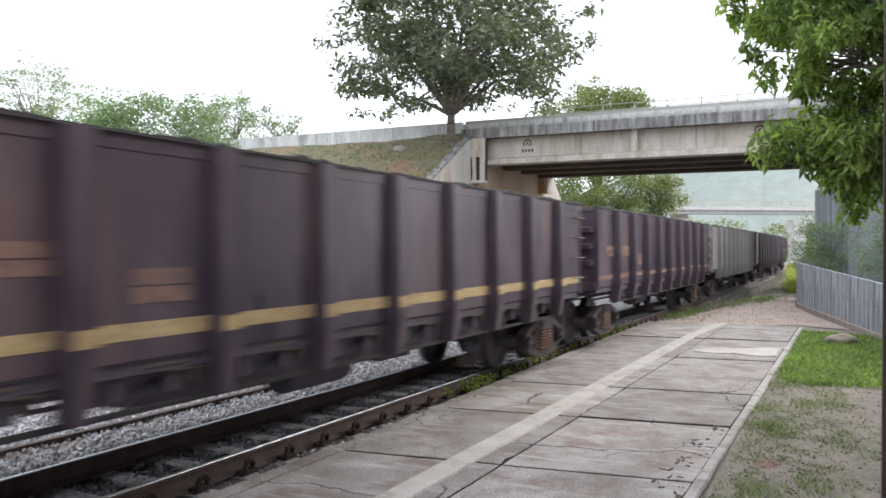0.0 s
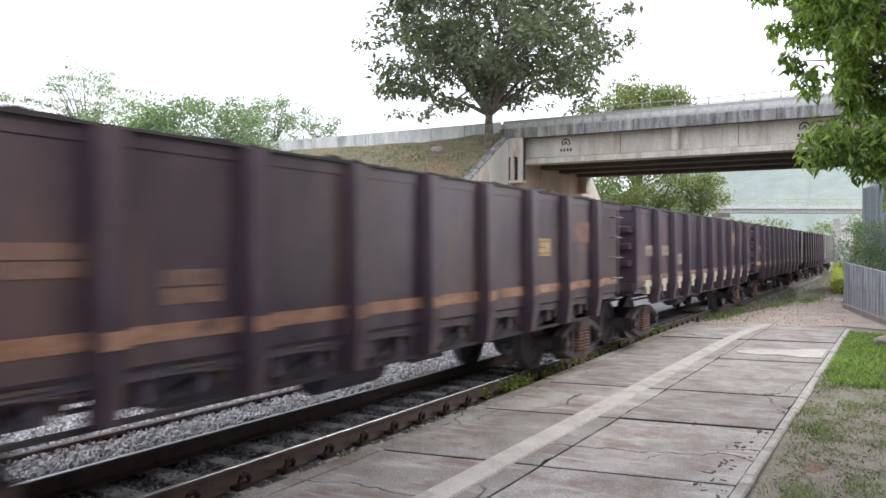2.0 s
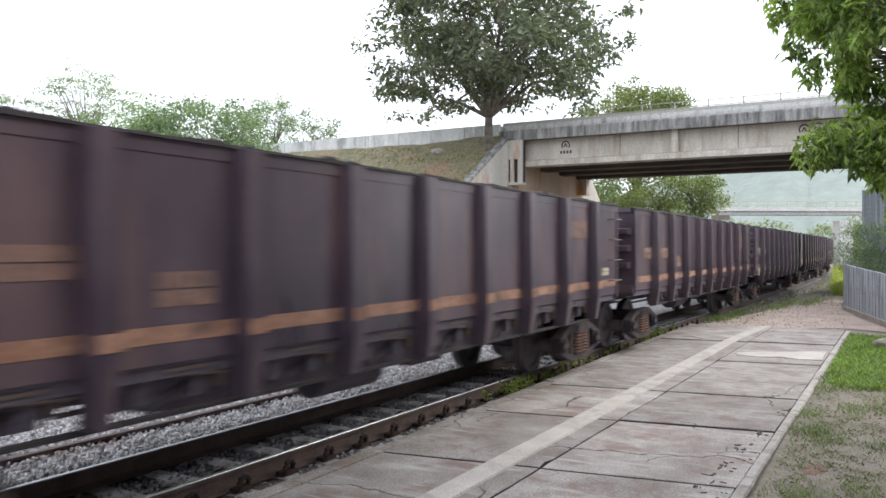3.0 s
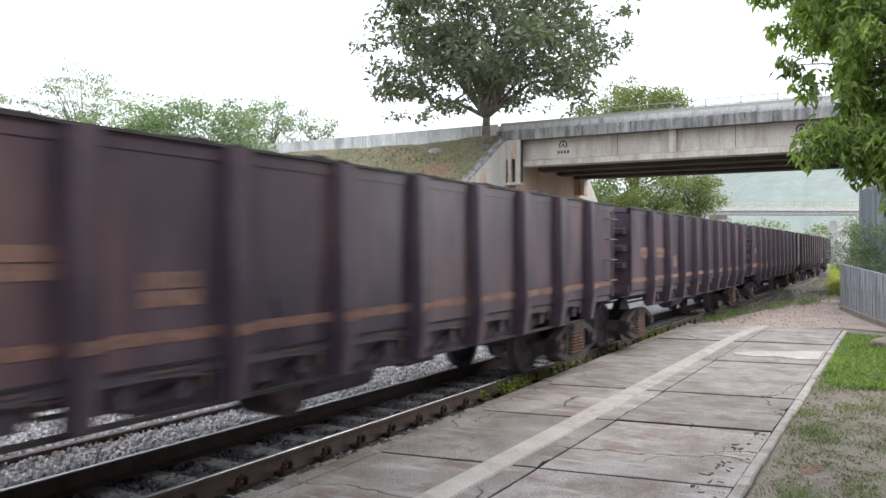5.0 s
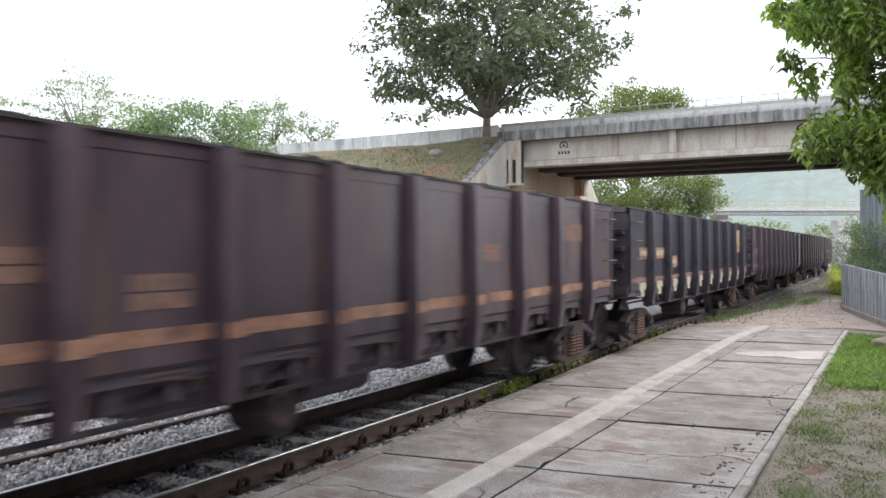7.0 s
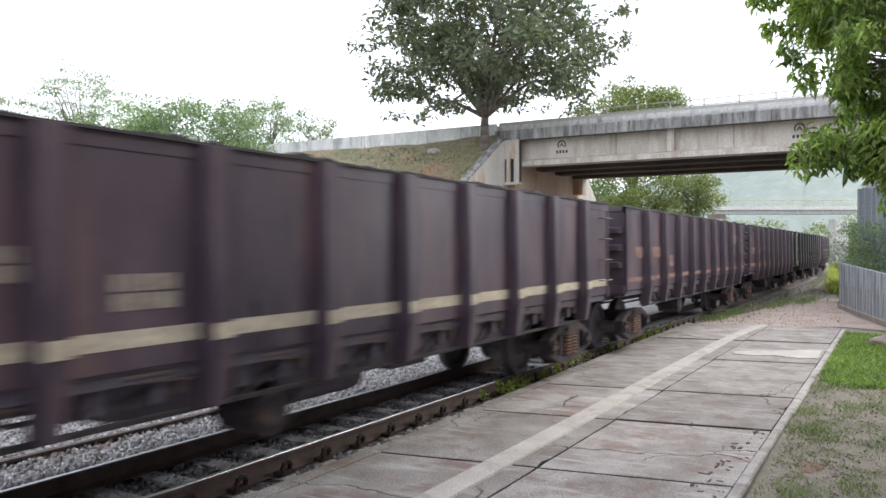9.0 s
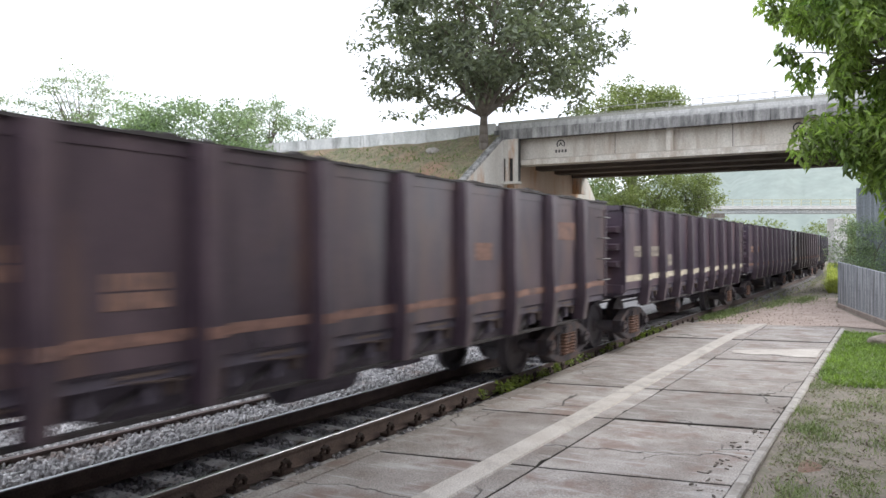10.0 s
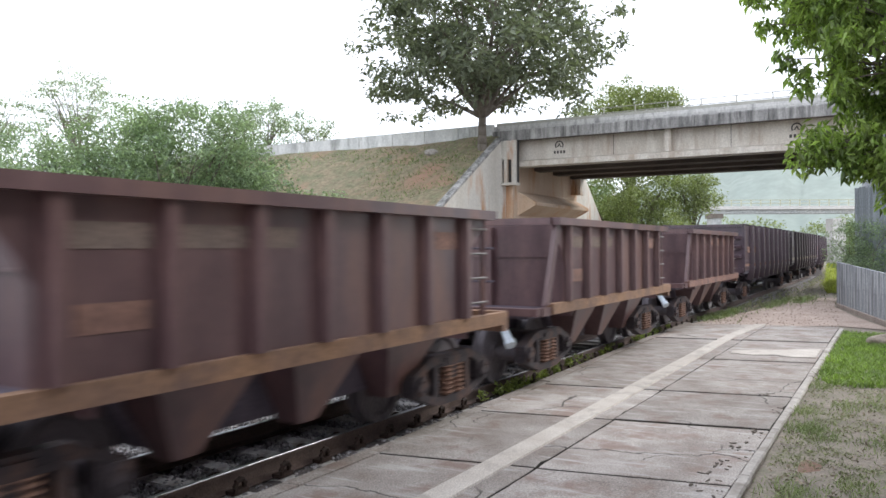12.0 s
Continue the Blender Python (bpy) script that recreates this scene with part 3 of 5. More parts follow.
# ---------------------------------------------------------------- foliage
def leaf_cloud(rng, centres, sizes, count, length, droop=0.3, width=0.45, flat=1.0, full=None):
    """Folded leaves in clumps round the centres; arrays of places and faces."""
    verts, faces = [], []
    for (cx, cy, cz), size in zip(centres, sizes):
        for _ in range(count if full is None else max(5, int(count * (size / full) ** 2))):
            d = Vector((rng.gauss(0, 1), rng.gauss(0, 1), rng.gauss(0, 1) * flat))
            d = d.normalized() * size * rng.random() ** 0.45
            p = Vector((cx, cy, cz)) + Vector((d.x, d.y, d.z * flat))
            ax = Vector((rng.gauss(0, 1), rng.gauss(0, 1), rng.gauss(0, 0.6) - droop)).normalized()
            sd = ax.cross(Vector((rng.gauss(0, 0.5), rng.gauss(0, 0.5), 1))).normalized()
            up = sd.cross(ax)
            ln = length * rng.uniform(0.6, 1.25)
            w = ln * width * 0.5
            n = len(verts)
            verts += [p[:], (p + ax * ln * 0.45 + sd * w + up * w * 0.35)[:], (p + ax * ln - up * ln * 0.12)[:], (p + ax * ln * 0.45 - sd * w + up * w * 0.35)[:]]
            faces += [(n, n + 1, n + 2), (n, n + 2, n + 3)]
    return verts, faces


def limb(geo, p, q, r0, r1, rng, bends=4, wander=0.12):
    """A crooked tapering limb."""
    p, q = Vector(p), Vector(q)
    span = (q - p).length
    last, lr = p, r0
    for k in range(1, bends + 1):
        t = k / bends
        nxt = p.lerp(q, t)
        if k < bends:
            nxt += Vector((rng.uniform(-1, 1), rng.uniform(-1, 1), rng.uniform(-0.5, 0.7))) * wander * span / bends
        r = r0 + (r1 - r0) * t
        geo.tube(last, nxt, lr, 8, r)
        last, lr = nxt, r
    return last


def make_tree(name, label, base, crown, radii, clumps, count, leaf, clump_size, material, seed, trunk_r=0.25, fork=0.35, limbs=9, hollow=0.35, flat=0.7, lower=-0.75, sprigs=0, skirt=1.0):
    rng = random.Random(seed)
    tree = thing(name, label, "tree" if "tree" in name else "bush")
    base, crown = Vector(base), Vector(crown)
    wood = Geo()
    low = base.lerp(crown, fork)
    limb(wood, base - Vector((0, 0, 0.4)), low, trunk_r, trunk_r * 0.75, rng, 4, 0.1)
    high = low.lerp(crown, 0.55) if sprigs else low
    if sprigs:
        limb(wood, low, high, trunk_r * 0.7, trunk_r * 0.4, rng, 3, 0.12)
    centres, sizes = [], []
    while len(centres) < clumps:
        d = Vector((rng.uniform(-1, 1), rng.uniform(-1, 1), rng.uniform(lower, 1)))
        m = math.hypot(d.x, d.y, d.z * (skirt if d.z < 0 else 1.0))
        if m > 1 or m < hollow:
            continue
        wob = 0.78 + 0.3 * (noise.noise((d.x * 1.7 + seed, d.y * 1.7, d.z * 1.7)) + 0.5)
        centres.append((crown.x + d.x * radii[0] * wob, crown.y + d.y * radii[1] * wob, crown.z + d.z * radii[2] * wob))
        sizes.append(clump_size * rng.uniform(0.6, 1.35))
    for k in range(sprigs):
        # thin shoots that stand out of the crown
        a, u = rng.uniform(0, 6.283), rng.uniform(0.15, 0.95)
        d = Vector((math.cos(a) * math.sqrt(1 - u * u), math.sin(a) * math.sqrt(1 - u * u), u))
        reach = rng.uniform(0.95, 1.1)
        tip = Vector((crown.x + d.x * radii[0] * reach, crown.y + d.y * radii[1] * reach, crown.z + d.z * radii[2] * reach + 0.1))
        limb(wood, high, tip, trunk_r * 0.12, trunk_r * 0.03, rng, 5, 0.2)
        for t in (0.84, 0.90, 0.95, 1.0):
            q = high.lerp(tip, t)
            centres.append((q.x + rng.gauss(0, 0.15), q.y + rng.gauss(0, 0.15), q.z + rng.gauss(0, 0.1)))
            sizes.append(clump_size * rng.uniform(0.25, 0.5))
    for k in range(limbs):
        c = Vector(centres[rng.randrange(len(centres))])
        mid = low.lerp(c, 0.5) + Vector((0, 0, 0.15 * radii[2]))
        limb(wood, low, mid, trunk_r * 0.5, trunk_r * 0.28, rng, 3)
        limb(wood, mid, c, trunk_r * 0.28, trunk_r * 0.1, rng, 3)
        for _ in range(3):
            e = Vector(centres[rng.randrange(len(centres))])
            if (e - mid).length < max(radii) * 0.9:
                limb(wood, mid, e, trunk_r * 0.16, trunk_r * 0.05, rng, 3)
    part("trunk", wood, M_BARK, tree, "grey-brown forked trunk with crooked limbs", smooth=True)
    v, f = leaf_cloud(rng, centres, sizes, count, leaf, flat=flat, full=clump_size)
    part("crown", raw_mesh("crown", v, f, material), None, tree, "loose leafy crown with gaps")
    return tree


def make_trees():
    make_tree("tree", "broad dark green tree growing beside the bridge abutment", (34.2, 17.3, 6.9), (34.0, 17.1, 11.9), (6.5, 6.4, 5.0), 400, 42, 0.36, 0.70, M_LEAF_BIG, 11, 0.25, 0.27, 16, 0.2, 0.7, -0.62, 46, 0.62)
    make_tree("bush", "large tangled green bush at the foot of the embankment", (21.0, 23.8, 0), (21.0, 23.8, 4.35), (4.0, 5.2, 3.2), 430, 120, 0.165, 0.76, M_LEAF_BUSH, 21, 0.14, 0.2, 14, 0.2, 0.7, -1, 40)
    make_tree("bush", "green bush at the foot of the embankment", (25.0, 21.4, 0.6), (25.0, 21.4, 2.9), (2.0, 2.6, 1.7), 80, 60, 0.2, 0.45, M_LEAF_BUSH, 22, 0.08, 0.2, 5, 0.1, 0.8, -1, 10)
    make_tree("bush", "large green bush beside the railway bank", (19.0, 29.5, 0), (19.0, 29.5, 3.8), (4.0, 6.2, 3.1), 260, 110, 0.165, 0.7, M_LEAF_BUSH, 23, 0.14, 0.2, 8, 0.2, 0.7, -1, 30)
    make_tree("bush", "dense green bush beyond the railway", (15.0, 25.5, 0), (15.0, 25.5, 2.6), (3.6, 4.6, 2.3), 170, 70, 0.19, 0.6, M_LEAF_BUSH, 33, 0.12, 0.2, 8, 0.2, 0.8, -1, 12)
    make_tree("bush", "bright yellow-green bush beyond the railway", (11.2, 24.6, 0), (11.2, 24.6, 2.2), (2.2, 2.2, 1.7), 90, 60, 0.2, 0.5, M_YELLOW_WEED, 37, 0.08, 0.2, 5, 0.1, 0.8, -1)
    make_tree("tree", "thin airy tree behind the bushes", (27.0, 37.5, 3.0), (27.0, 37.5, 9.8), (2.8, 3.0, 1.7), 90, 44, 0.15, 0.62, M_LEAF_HAZY, 24, 0.10, 0.5, 12, 0.3, 0.35, -0.9, 14)
    make_tree("tree", "thin airy tree behind the bushes", (24.0, 41.5, 2.0), (24.0, 41.5, 8.4), (2.6, 3.6, 2.0), 100, 46, 0.15, 0.66, M_LEAF_HAZY, 25, 0.10, 0.5, 12, 0.3, 0.35, -0.8, 14)
    make_tree("tree", "green tree beyond the road wall", (38.0, 34.5, 7.0), (38.0, 34.5, 9.6), (2.2, 3.0, 1.8), 70, 80, 0.18, 0.6, M_LEAF_BUSH, 26, 0.12, 0.3, 6, 0.2, 0.8, -0.9, 12)
    make_tree("tree", "small pale green tree beyond the road wall", (40.0, 32.1, 7.3), (40.0, 32.1, 9.0), (1.6, 1.8, 1.1), 36, 30, 0.2, 0.42, M_LEAF_HAZY, 34, 0.08, 0.3, 6, 0.2, 0.8, -0.9, 8)
    make_tree("tree", "yellow-green tree seen over the bridge", (58.0, 17.0, 0), (58.0, 17.0, 11.5), (4.5, 4.5, 3.0), 190, 80, 0.27, 0.75, M_LEAF_FAR, 27, 0.25, 0.5, 8, 0.2, 0.8, -1)
    make_tree("tree", "leafy tree behind the bridge abutment", (54.0, 15.4, 0), (54.0, 15.4, 5.0), (4.0, 4.4, 3.2), 190, 80, 0.24, 0.75, M_LEAF_FAR, 28, 0.2, 0.3, 8, 0.2, 0.8, -1)
    make_tree("tree", "leafy tree behind the bridge abutment", (60.0, 20.5, 0), (60.0, 20.5, 4.6), (3.6, 4.0, 3.0), 170, 80, 0.24, 0.75, M_LEAF_BUSH, 36, 0.2, 0.3, 8, 0.2, 0.8, -1)
    make_tree("tree", "slender leafy tree beyond the bridge", (56.0, 12.0, 0), (56.0, 12.0, 5.7), (2.0, 1.9, 1.6), 80, 60, 0.22, 0.6, M_LEAF_FAR, 38, 0.14, 0.5, 6, 0.2, 0.8, -0.9, 8)
    make_tree("bush", "bright green bush behind the bridge", (50.0, 12.6, 0), (50.0, 12.6, 2.3), (2.4, 2.6, 2.0), 70, 50, 0.22, 0.5, M_LEAF_FAR, 29, 0.08, 0.3, 5, 0.1, 0.8, -1)
    make_tree("bush", "green bush behind the concrete fence", (31.0, 0.9, 0), (31.0, 0.9, 1.9), (1.5, 1.3, 1.4), 80, 140, 0.085, 0.42, M_LEAF_BUSH, 30, 0.06, 0.3, 5, 0.1, 0.8, -1)
    make_tree("bush", "green bush behind the concrete fence", (26.0, -1.6, 0), (26.0, -1.6, 1.9), (1.4, 1.6, 1.3), 80, 140, 0.085, 0.42, M_LEAF_BUSH, 31, 0.06, 0.3, 5, 0.1, 0.8, -1)
    for k, (x, y, z, r) in enumerate(((150, 22, 3.0, 9), (165, 8, 3.5, 10), (140, 2, 2.5, 8), (120, -6, 2.5, 8), (175, 36, 4.0, 10))):
        make_tree("bush", "hazy green scrub at the foot of the hill", (x, y, 0), (x, y, z), (r, r, z + 1.5), 80, 40, 0.6, 1.3, M_LEAF_FAR, 60 + k, 0.1, 0.3, 5, 0.1, 0.8, -1)
    make_tree("bush", "low scrub beside the far track", (80.0, 1.5, 0), (80.0, 1.5, 1.4), (9, 2.2, 1.8), 70, 40, 0.3, 0.6, M_LEAF_FAR, 32, 0.06, 0.3, 5, 0.1, 0.8, -1)


SWINGING = []


def make_near_tree():
    """The overhanging tree beside the platform: a trunk out of sight and boughs that swing in the wind."""
    rng = random.Random(40)
    tree = thing("overhanging_tree", "fresh green broad-leaved tree overhanging the platform edge", "tree", pose(9.6, -1.7, 0))
    wood = Geo()
    top = limb(wood, (0, 0, -0.2), (0.1, 0.3, 3.6), 0.17, 0.13, rng, 5, 0.06)
    part("trunk", wood, M_BARK, tree, "grey-brown trunk", smooth=True)
    # bough: where it leaves, where it reaches, spread
    boughs = []
    for z, reach in ((5.75, 3.1), (5.45, 2.95), (5.2, 2.75), (4.95, 2.55), (4.72, 2.3), (4.4, 2.05), (4.1, 2.0), (3.82, 2.0), (3.5, 1.8), (3.18, 2.0), (2.95, 1.88), (2.72, 1.8)):
        y = reach
        while y > 0.2:
            boughs.append(((rng.uniform(-0.5, 0.35), y + rng.uniform(-0.16, 0.14), z + rng.uniform(-0.14, 0.14)), 0.5))
            y -= 0.6
    for z, reach in ((5.6, 2.5), (5.0, 2.3), (4.4, 1.9), (3.8, 1.7), (3.2, 1.5)):
        for k in range(2):
            boughs.append(((rng.uniform(0.7, 1.3), reach - 0.6 * k - 0.1, z), 0.5))
    for k, (place, size) in enumerate(boughs):
        g = Geo()
        start = Vector((0.1, 0.3, min(3.5, place[2] - 0.1)))
        rel = Vector(place) - start
        limb(g, (0, 0, 0), rel, 0.045, 0.015, rng, 4)
        centres, sizes = [], []
        for _ in range(9):
            d = Vector((rng.gauss(0, 0.55), rng.gauss(0, 0.45), rng.gauss(0, 0.42))) * size
            centres.append(tuple(rel + d))
            sizes.append(size * rng.uniform(0.22, 0.46))
            limb(g, rel * 0.75, rel + d, 0.014, 0.005, rng, 3)
        bough = part("bough", g, M_BARK, tree, "thin brown bough", at=pose(*start), smooth=True)
        v, f = leaf_cloud(rng, centres, sizes, 125, 0.120, droop=1.0, width=0.38, full=0.19)
        part("foliage", raw_mesh("foliage", v, f, M_LEAF_FRESH), None, bough, "glossy fresh green leaves")
        SWINGING.append((bough, start, k))


# ---------------------------------------------------------------- bridge
def make_bridge():
    bridge = thing("road_bridge", "stained concrete road bridge over the railway", "bridge", kind="structure")
    x0, x1 = BRIDGE_X, BRIDGE_X + BRIDGE_W
    y0, y1 = ABUT_RIGHT, ABUT_Y
    low, flange, web = 5.92, 6.27, 7.22          # heights of a girder's underside, flange and web
    for x in (x0 + 0.35, x0 + 3.0, x0 + 5.6, x1 - 0.75):
        g = Geo().prism([(x - 0.30, low), (x + 0.54, low), (x + 0.54, flange - 0.12), (x + 0.32, flange), (x + 0.32, web), (x + 0.10, web), (x + 0.10, flange), (x - 0.30, flange - 0.10)], "y", y0 - 0.6, y1 + 0.55)
        part("girder", g, M_GIRDER if x < x0 + 1 else M_SOFFIT_SHADE, bridge, "pale stained concrete girder" if x < x0 + 1 else "inner concrete girder with underbridge shade in its colour")
    part("web_stiffener", Geo().box(x0 + 0.10, x0 + 0.452, 8.58, 8.86, flange - 0.06, web), M_GIRDER, bridge)
    for y in (11.3, 6.1):
        part("web_joint", Geo().box(x0 + 0.444, x0 + 0.452, y - 0.012, y + 0.012, flange, web), M_BLACK_GAP, bridge)
    for x in (x0 + 0.7, x0 + 3.35, x0 + 5.95):
        part("cross_beam", Geo().box(x, x + 1.9, 8.5, 8.9, 6.1, 7.1), M_SOFFIT_SHADE, bridge)
    part("deck", Geo().box(x0 - 0.10, x1 + 0.10, y0 - 0.6, y1 + 1.3, web + 0.002, 7.5), M_SOFFIT_SHADE, bridge, "concrete deck slab with underbridge shade in its colour")
    y = y0 - 6.0
    while y < y1 + 1.2:
        end = min(y + 2.98, y1 + 1.3)
        part("fascia_panel", Geo().prism([(x0 - 0.26, 7.18), (x0 - 0.10, 7.18), (x0 - 0.10, 7.68), (x0 - 0.22, 7.68), (x0 - 0.26, 7.62)], "y", y, end), M_FASCIA, bridge, "black-streaked concrete fascia panel")
        y += 3.0
    par = Geo().prism([(x0 - 0.098, 7.3), (x0 + 0.1, 7.3), (x0 + 0.1, 7.955), (x0 - 0.05, 7.955), (x0 - 0.098, 7.80)], "y", y0 - 6, y1 + 1.3)
    part("parapet", par, M_PARAPET, bridge, "pale concrete parapet kerb")
    part("guard_rail", Geo().prism([(x0 + 0.16, 7.98), (x0 + 0.26, 7.98), (x0 + 0.26, 8.13), (x0 + 0.16, 8.13)], "y", y0 - 6, y1 + 1.28), M_RAILING, bridge, "pale guard rail")
    for y in np.arange(-4, 17.0, 2.0):
        part("guard_post", Geo().box(x0 + 0.17, x0 + 0.32, y - 0.10, y + 0.10, 7.5, 8.0), M_RAILING, bridge)
    par2 = Geo().prism([(x1 - 0.1, 7.2), (x1 + 0.22, 7.2), (x1 + 0.22, 7.7), (x1 + 0.10, 8.02), (x1, 8.02), (x1 - 0.1, 7.9)], "y", y0 - 6, y1 + 1.3)
    part("parapet", par2, M_PARAPET, bridge, "black-streaked concrete parapet")
    # railing along the footway
    for y in np.arange(-3, 12.5, 1.5):
        part("railing_post", Geo().tube((x0 + 1.2, y, 7.5), (x0 + 1.2, y, 8.62), 0.03, 6), M_RAILING, bridge)
    for z in (8.1, 8.35, 8.6):
        part("railing_bar", Geo().tube((x0 + 1.2, -4, z), (x0 + 1.2, 12.5, z), 0.02, 6), M_RAILING, bridge)
    # abutment with pilaster, bearing ledge and wing walls
    part("abutment", Geo().box(x0 + 0.05, x1, y1 + 0.35, y1 + 1.35, -0.4, 7.18), M_RUSTY_ABUT, bridge, "orange-stained concrete abutment with rust runs")
    ledge = Geo().prism([(y1 + 0.36, 3.55), (y1 - 0.60, 4.05), (y1 - 0.60, 4.2), (y1 + 0.36, 4.75)], "x", x0 + 0.6, x1 - 0.6)
    part("bearing_ledge", ledge, M_RUSTY_ABUT, bridge)
    for k, (a, b) in enumerate(((y1 - 0.02, y1 + 0.20), (y1 + 0.42, y1 + 0.60), (y1 + 0.82, y1 + 1.3))):
        part("pilaster_rib", Geo().box(x0 - 0.44, x0 - 0.29, a, b, 5.12, 7.17), M_ABUT, bridge)
    part("pilaster_base", Geo().box(x0 - 0.50, x0 + 0.03, y1 - 0.06, y1 + 1.32, 5.00, 5.12), M_ABUT, bridge)
    part("pilaster_head", Geo().box(x0 - 0.42, x0 - 0.291, y1 + 0.0, y1 + 1.28, 6.25, 7.16), M_ABUT, bridge)
    # black plate paints the shade inside the slots
    part("pilaster_back", Geo().box(x0 - 0.288, x0 + 0.03, y1 + 0.0, y1 + 1.28, 5.122, 7.17), M_BLACK_GAP, bridge, "recess of the pilaster, its shade painted black")
    for k in range(2):
        part("pilaster_rib", Geo().box(x1 - 0.9, x1 - 0.1, y1 - 0.2 + 0.3 * k, y1 + 0.05 + 0.3 * k, 5.0, 5.9), M_ABUT, bridge)
    wing = Geo().prism([(x0 + 0.03, -0.4), (x0 + 0.03, 7.16), (x0 - 0.55, 7.16), (x0 - 12.0, 0.29), (x0 - 12.0, -0.4)], "y", y1 + 0.72, y1 + 1.12)
    part("wing_wall", wing, M_ABUT, bridge, "sloping concrete wing wall with a dark coping")
    cope = Geo().prism([(x0 - 0.5, 7.19), (x0 - 12.0, 0.29), (x0 - 12.0, 0.42), (x0 - 0.5, 7.32)], "y", y1 + 0.66, y1 + 1.0)
    part("coping", cope, M_FASCIA, bridge)
    wing2 = Geo().prism([(x1, -0.4), (x1, 7.1), (x1 + 0.5, 7.1), (x1 + 9.0, 0.25), (x1 + 9.0, -0.4)], "y", y1 + 0.4, y1 + 0.8)
    part("wing_wall", wing2, M_ABUT, bridge, "sloping concrete wing wall")
    part("abutment", Geo().box(x0 + 0.05, x1, y0 - 1.6, y0 - 0.4, -0.4, 7.18), M_FENCE, bridge)
    # maker's stencils: a ring with a triangle, and bars for the lettering
    for y in (13.98, 3.5):
        g = Geo()
        ring, zc = 20, 6.88
        for k in range(ring):
            a0, a1 = 2 * math.pi * k / ring, 2 * math.pi * (k + 1) / ring
            if math.sin((a0 + a1) / 2) < -0.55:
                continue
            p = [(y - r * math.cos(a), zc + r * math.sin(a)) for r, a in ((0.16, a0), (0.22, a0), (0.22, a1), (0.16, a1))]
            g.prism(p, "x", x0 + 0.442, x0 + 0.447)
        g.prism([(y + 0.12, zc - 0.09), (y, zc + 0.11), (y - 0.12, zc - 0.09), (y - 0.06, zc - 0.09), (y, zc + 0.01), (y + 0.06, zc - 0.09)], "x", x0 + 0.442, x0 + 0.447)
        for k in range(4):
            g.box(x0 + 0.442, x0 + 0.447, y - 0.30 + 0.16 * k, y - 0.20 + 0.16 * k, 6.48, 6.62)
        part("stencil_mark", g, M_BLACK_PAINT, bridge, "round black stencilled emblem")


def make_road_wall():
    wall = thing("road_wall", "low whitewashed parapet wall along the road embankment", "wall", kind="structure")
    y = ABUT_Y + 1.4
    while y < 62:
        g = Geo().box(BRIDGE_X + 0.02, BRIDGE_X + 0.22, y, y + 1.96, 6.6, 8.07 + 0.02 * math.sin(y * 3))
        part("panel", g, M_ROADWALL, wall)
        y += 2.0


def make_white_wall():
    wall = setting("boundary_wall", Geo().box(-30, 19, 15.4, 15.6, -0.3, 2.2), M_WHITE_WALL, "whitewashed boundary wall beyond the tracks", "wall")
    strip = []
    faces = []
    rng = random.Random(8)
    for _ in range(4200):
        x, y = rng.uniform(0, 19), rng.uniform(12.6, 15.3)
        h, a = rng.uniform(0.35, 0.85), rng.uniform(0, 6.28)
        n = len(strip)
        dx, dy = math.cos(a) * 0.05, math.sin(a) * 0.05
        strip += [(x - dx, y - dy, -0.25), (x + dx, y + dy, -0.25), (x + rng.uniform(-0.1, 0.1), y + rng.uniform(-0.1, 0.1), -0.22 + h)]
        faces.append((n, n + 1, n + 2))
    tagged(new("tall_grass", raw_mesh("tall_grass", strip, faces, M_GRASS)), "tall green grass before the whitewashed wall", "grass", kind="stuff")


def make_fence():
    fence = thing("concrete_fence", "weathered grey concrete panel fence along the station yard", "fence", kind="structure")
    a, b = Vector((28.6, 1.57)), Vector((10.0, -2.6))
    n = 9
    step = (b - a) / n
    ang = math.degrees(math.atan2(step.y, step.x))
    for k in range(n):
        p = a + step * k
        h0, h1 = 1.43 - 0.055 * k, 1.43 - 0.055 * (k + 1)
        g = Geo().hexa([(x, y, z) for z in (-0.2, None) for x, y, z in [(u, v, z if z is not None else (h0 if u < 1 else h1)) for u, v in ((0.05, -0.04), (step.length - 0.05, -0.04), (step.length - 0.05, 0.04), (0.05, 0.04))]])
        part("panel", g, M_FENCE, fence, at=pose(p.x, p.y, 0, 0, 0, ang))
        part("footing", Geo().chamfered(0.0, step.length, -0.07, 0.07, -0.25, 0.11, 0.02), M_FOOTING, fence, "pinkish mortar footing", at=pose(p.x, p.y, 0, 0, 0, ang))
        g = Geo().chamfered(-0.048, 0.048, -0.05, 0.05, -0.2, 1.445 - 0.055 * k, 0.02)
        part("post", g, M_FENCE, fence, at=pose(p.x, p.y, 0, 0, 0, ang))


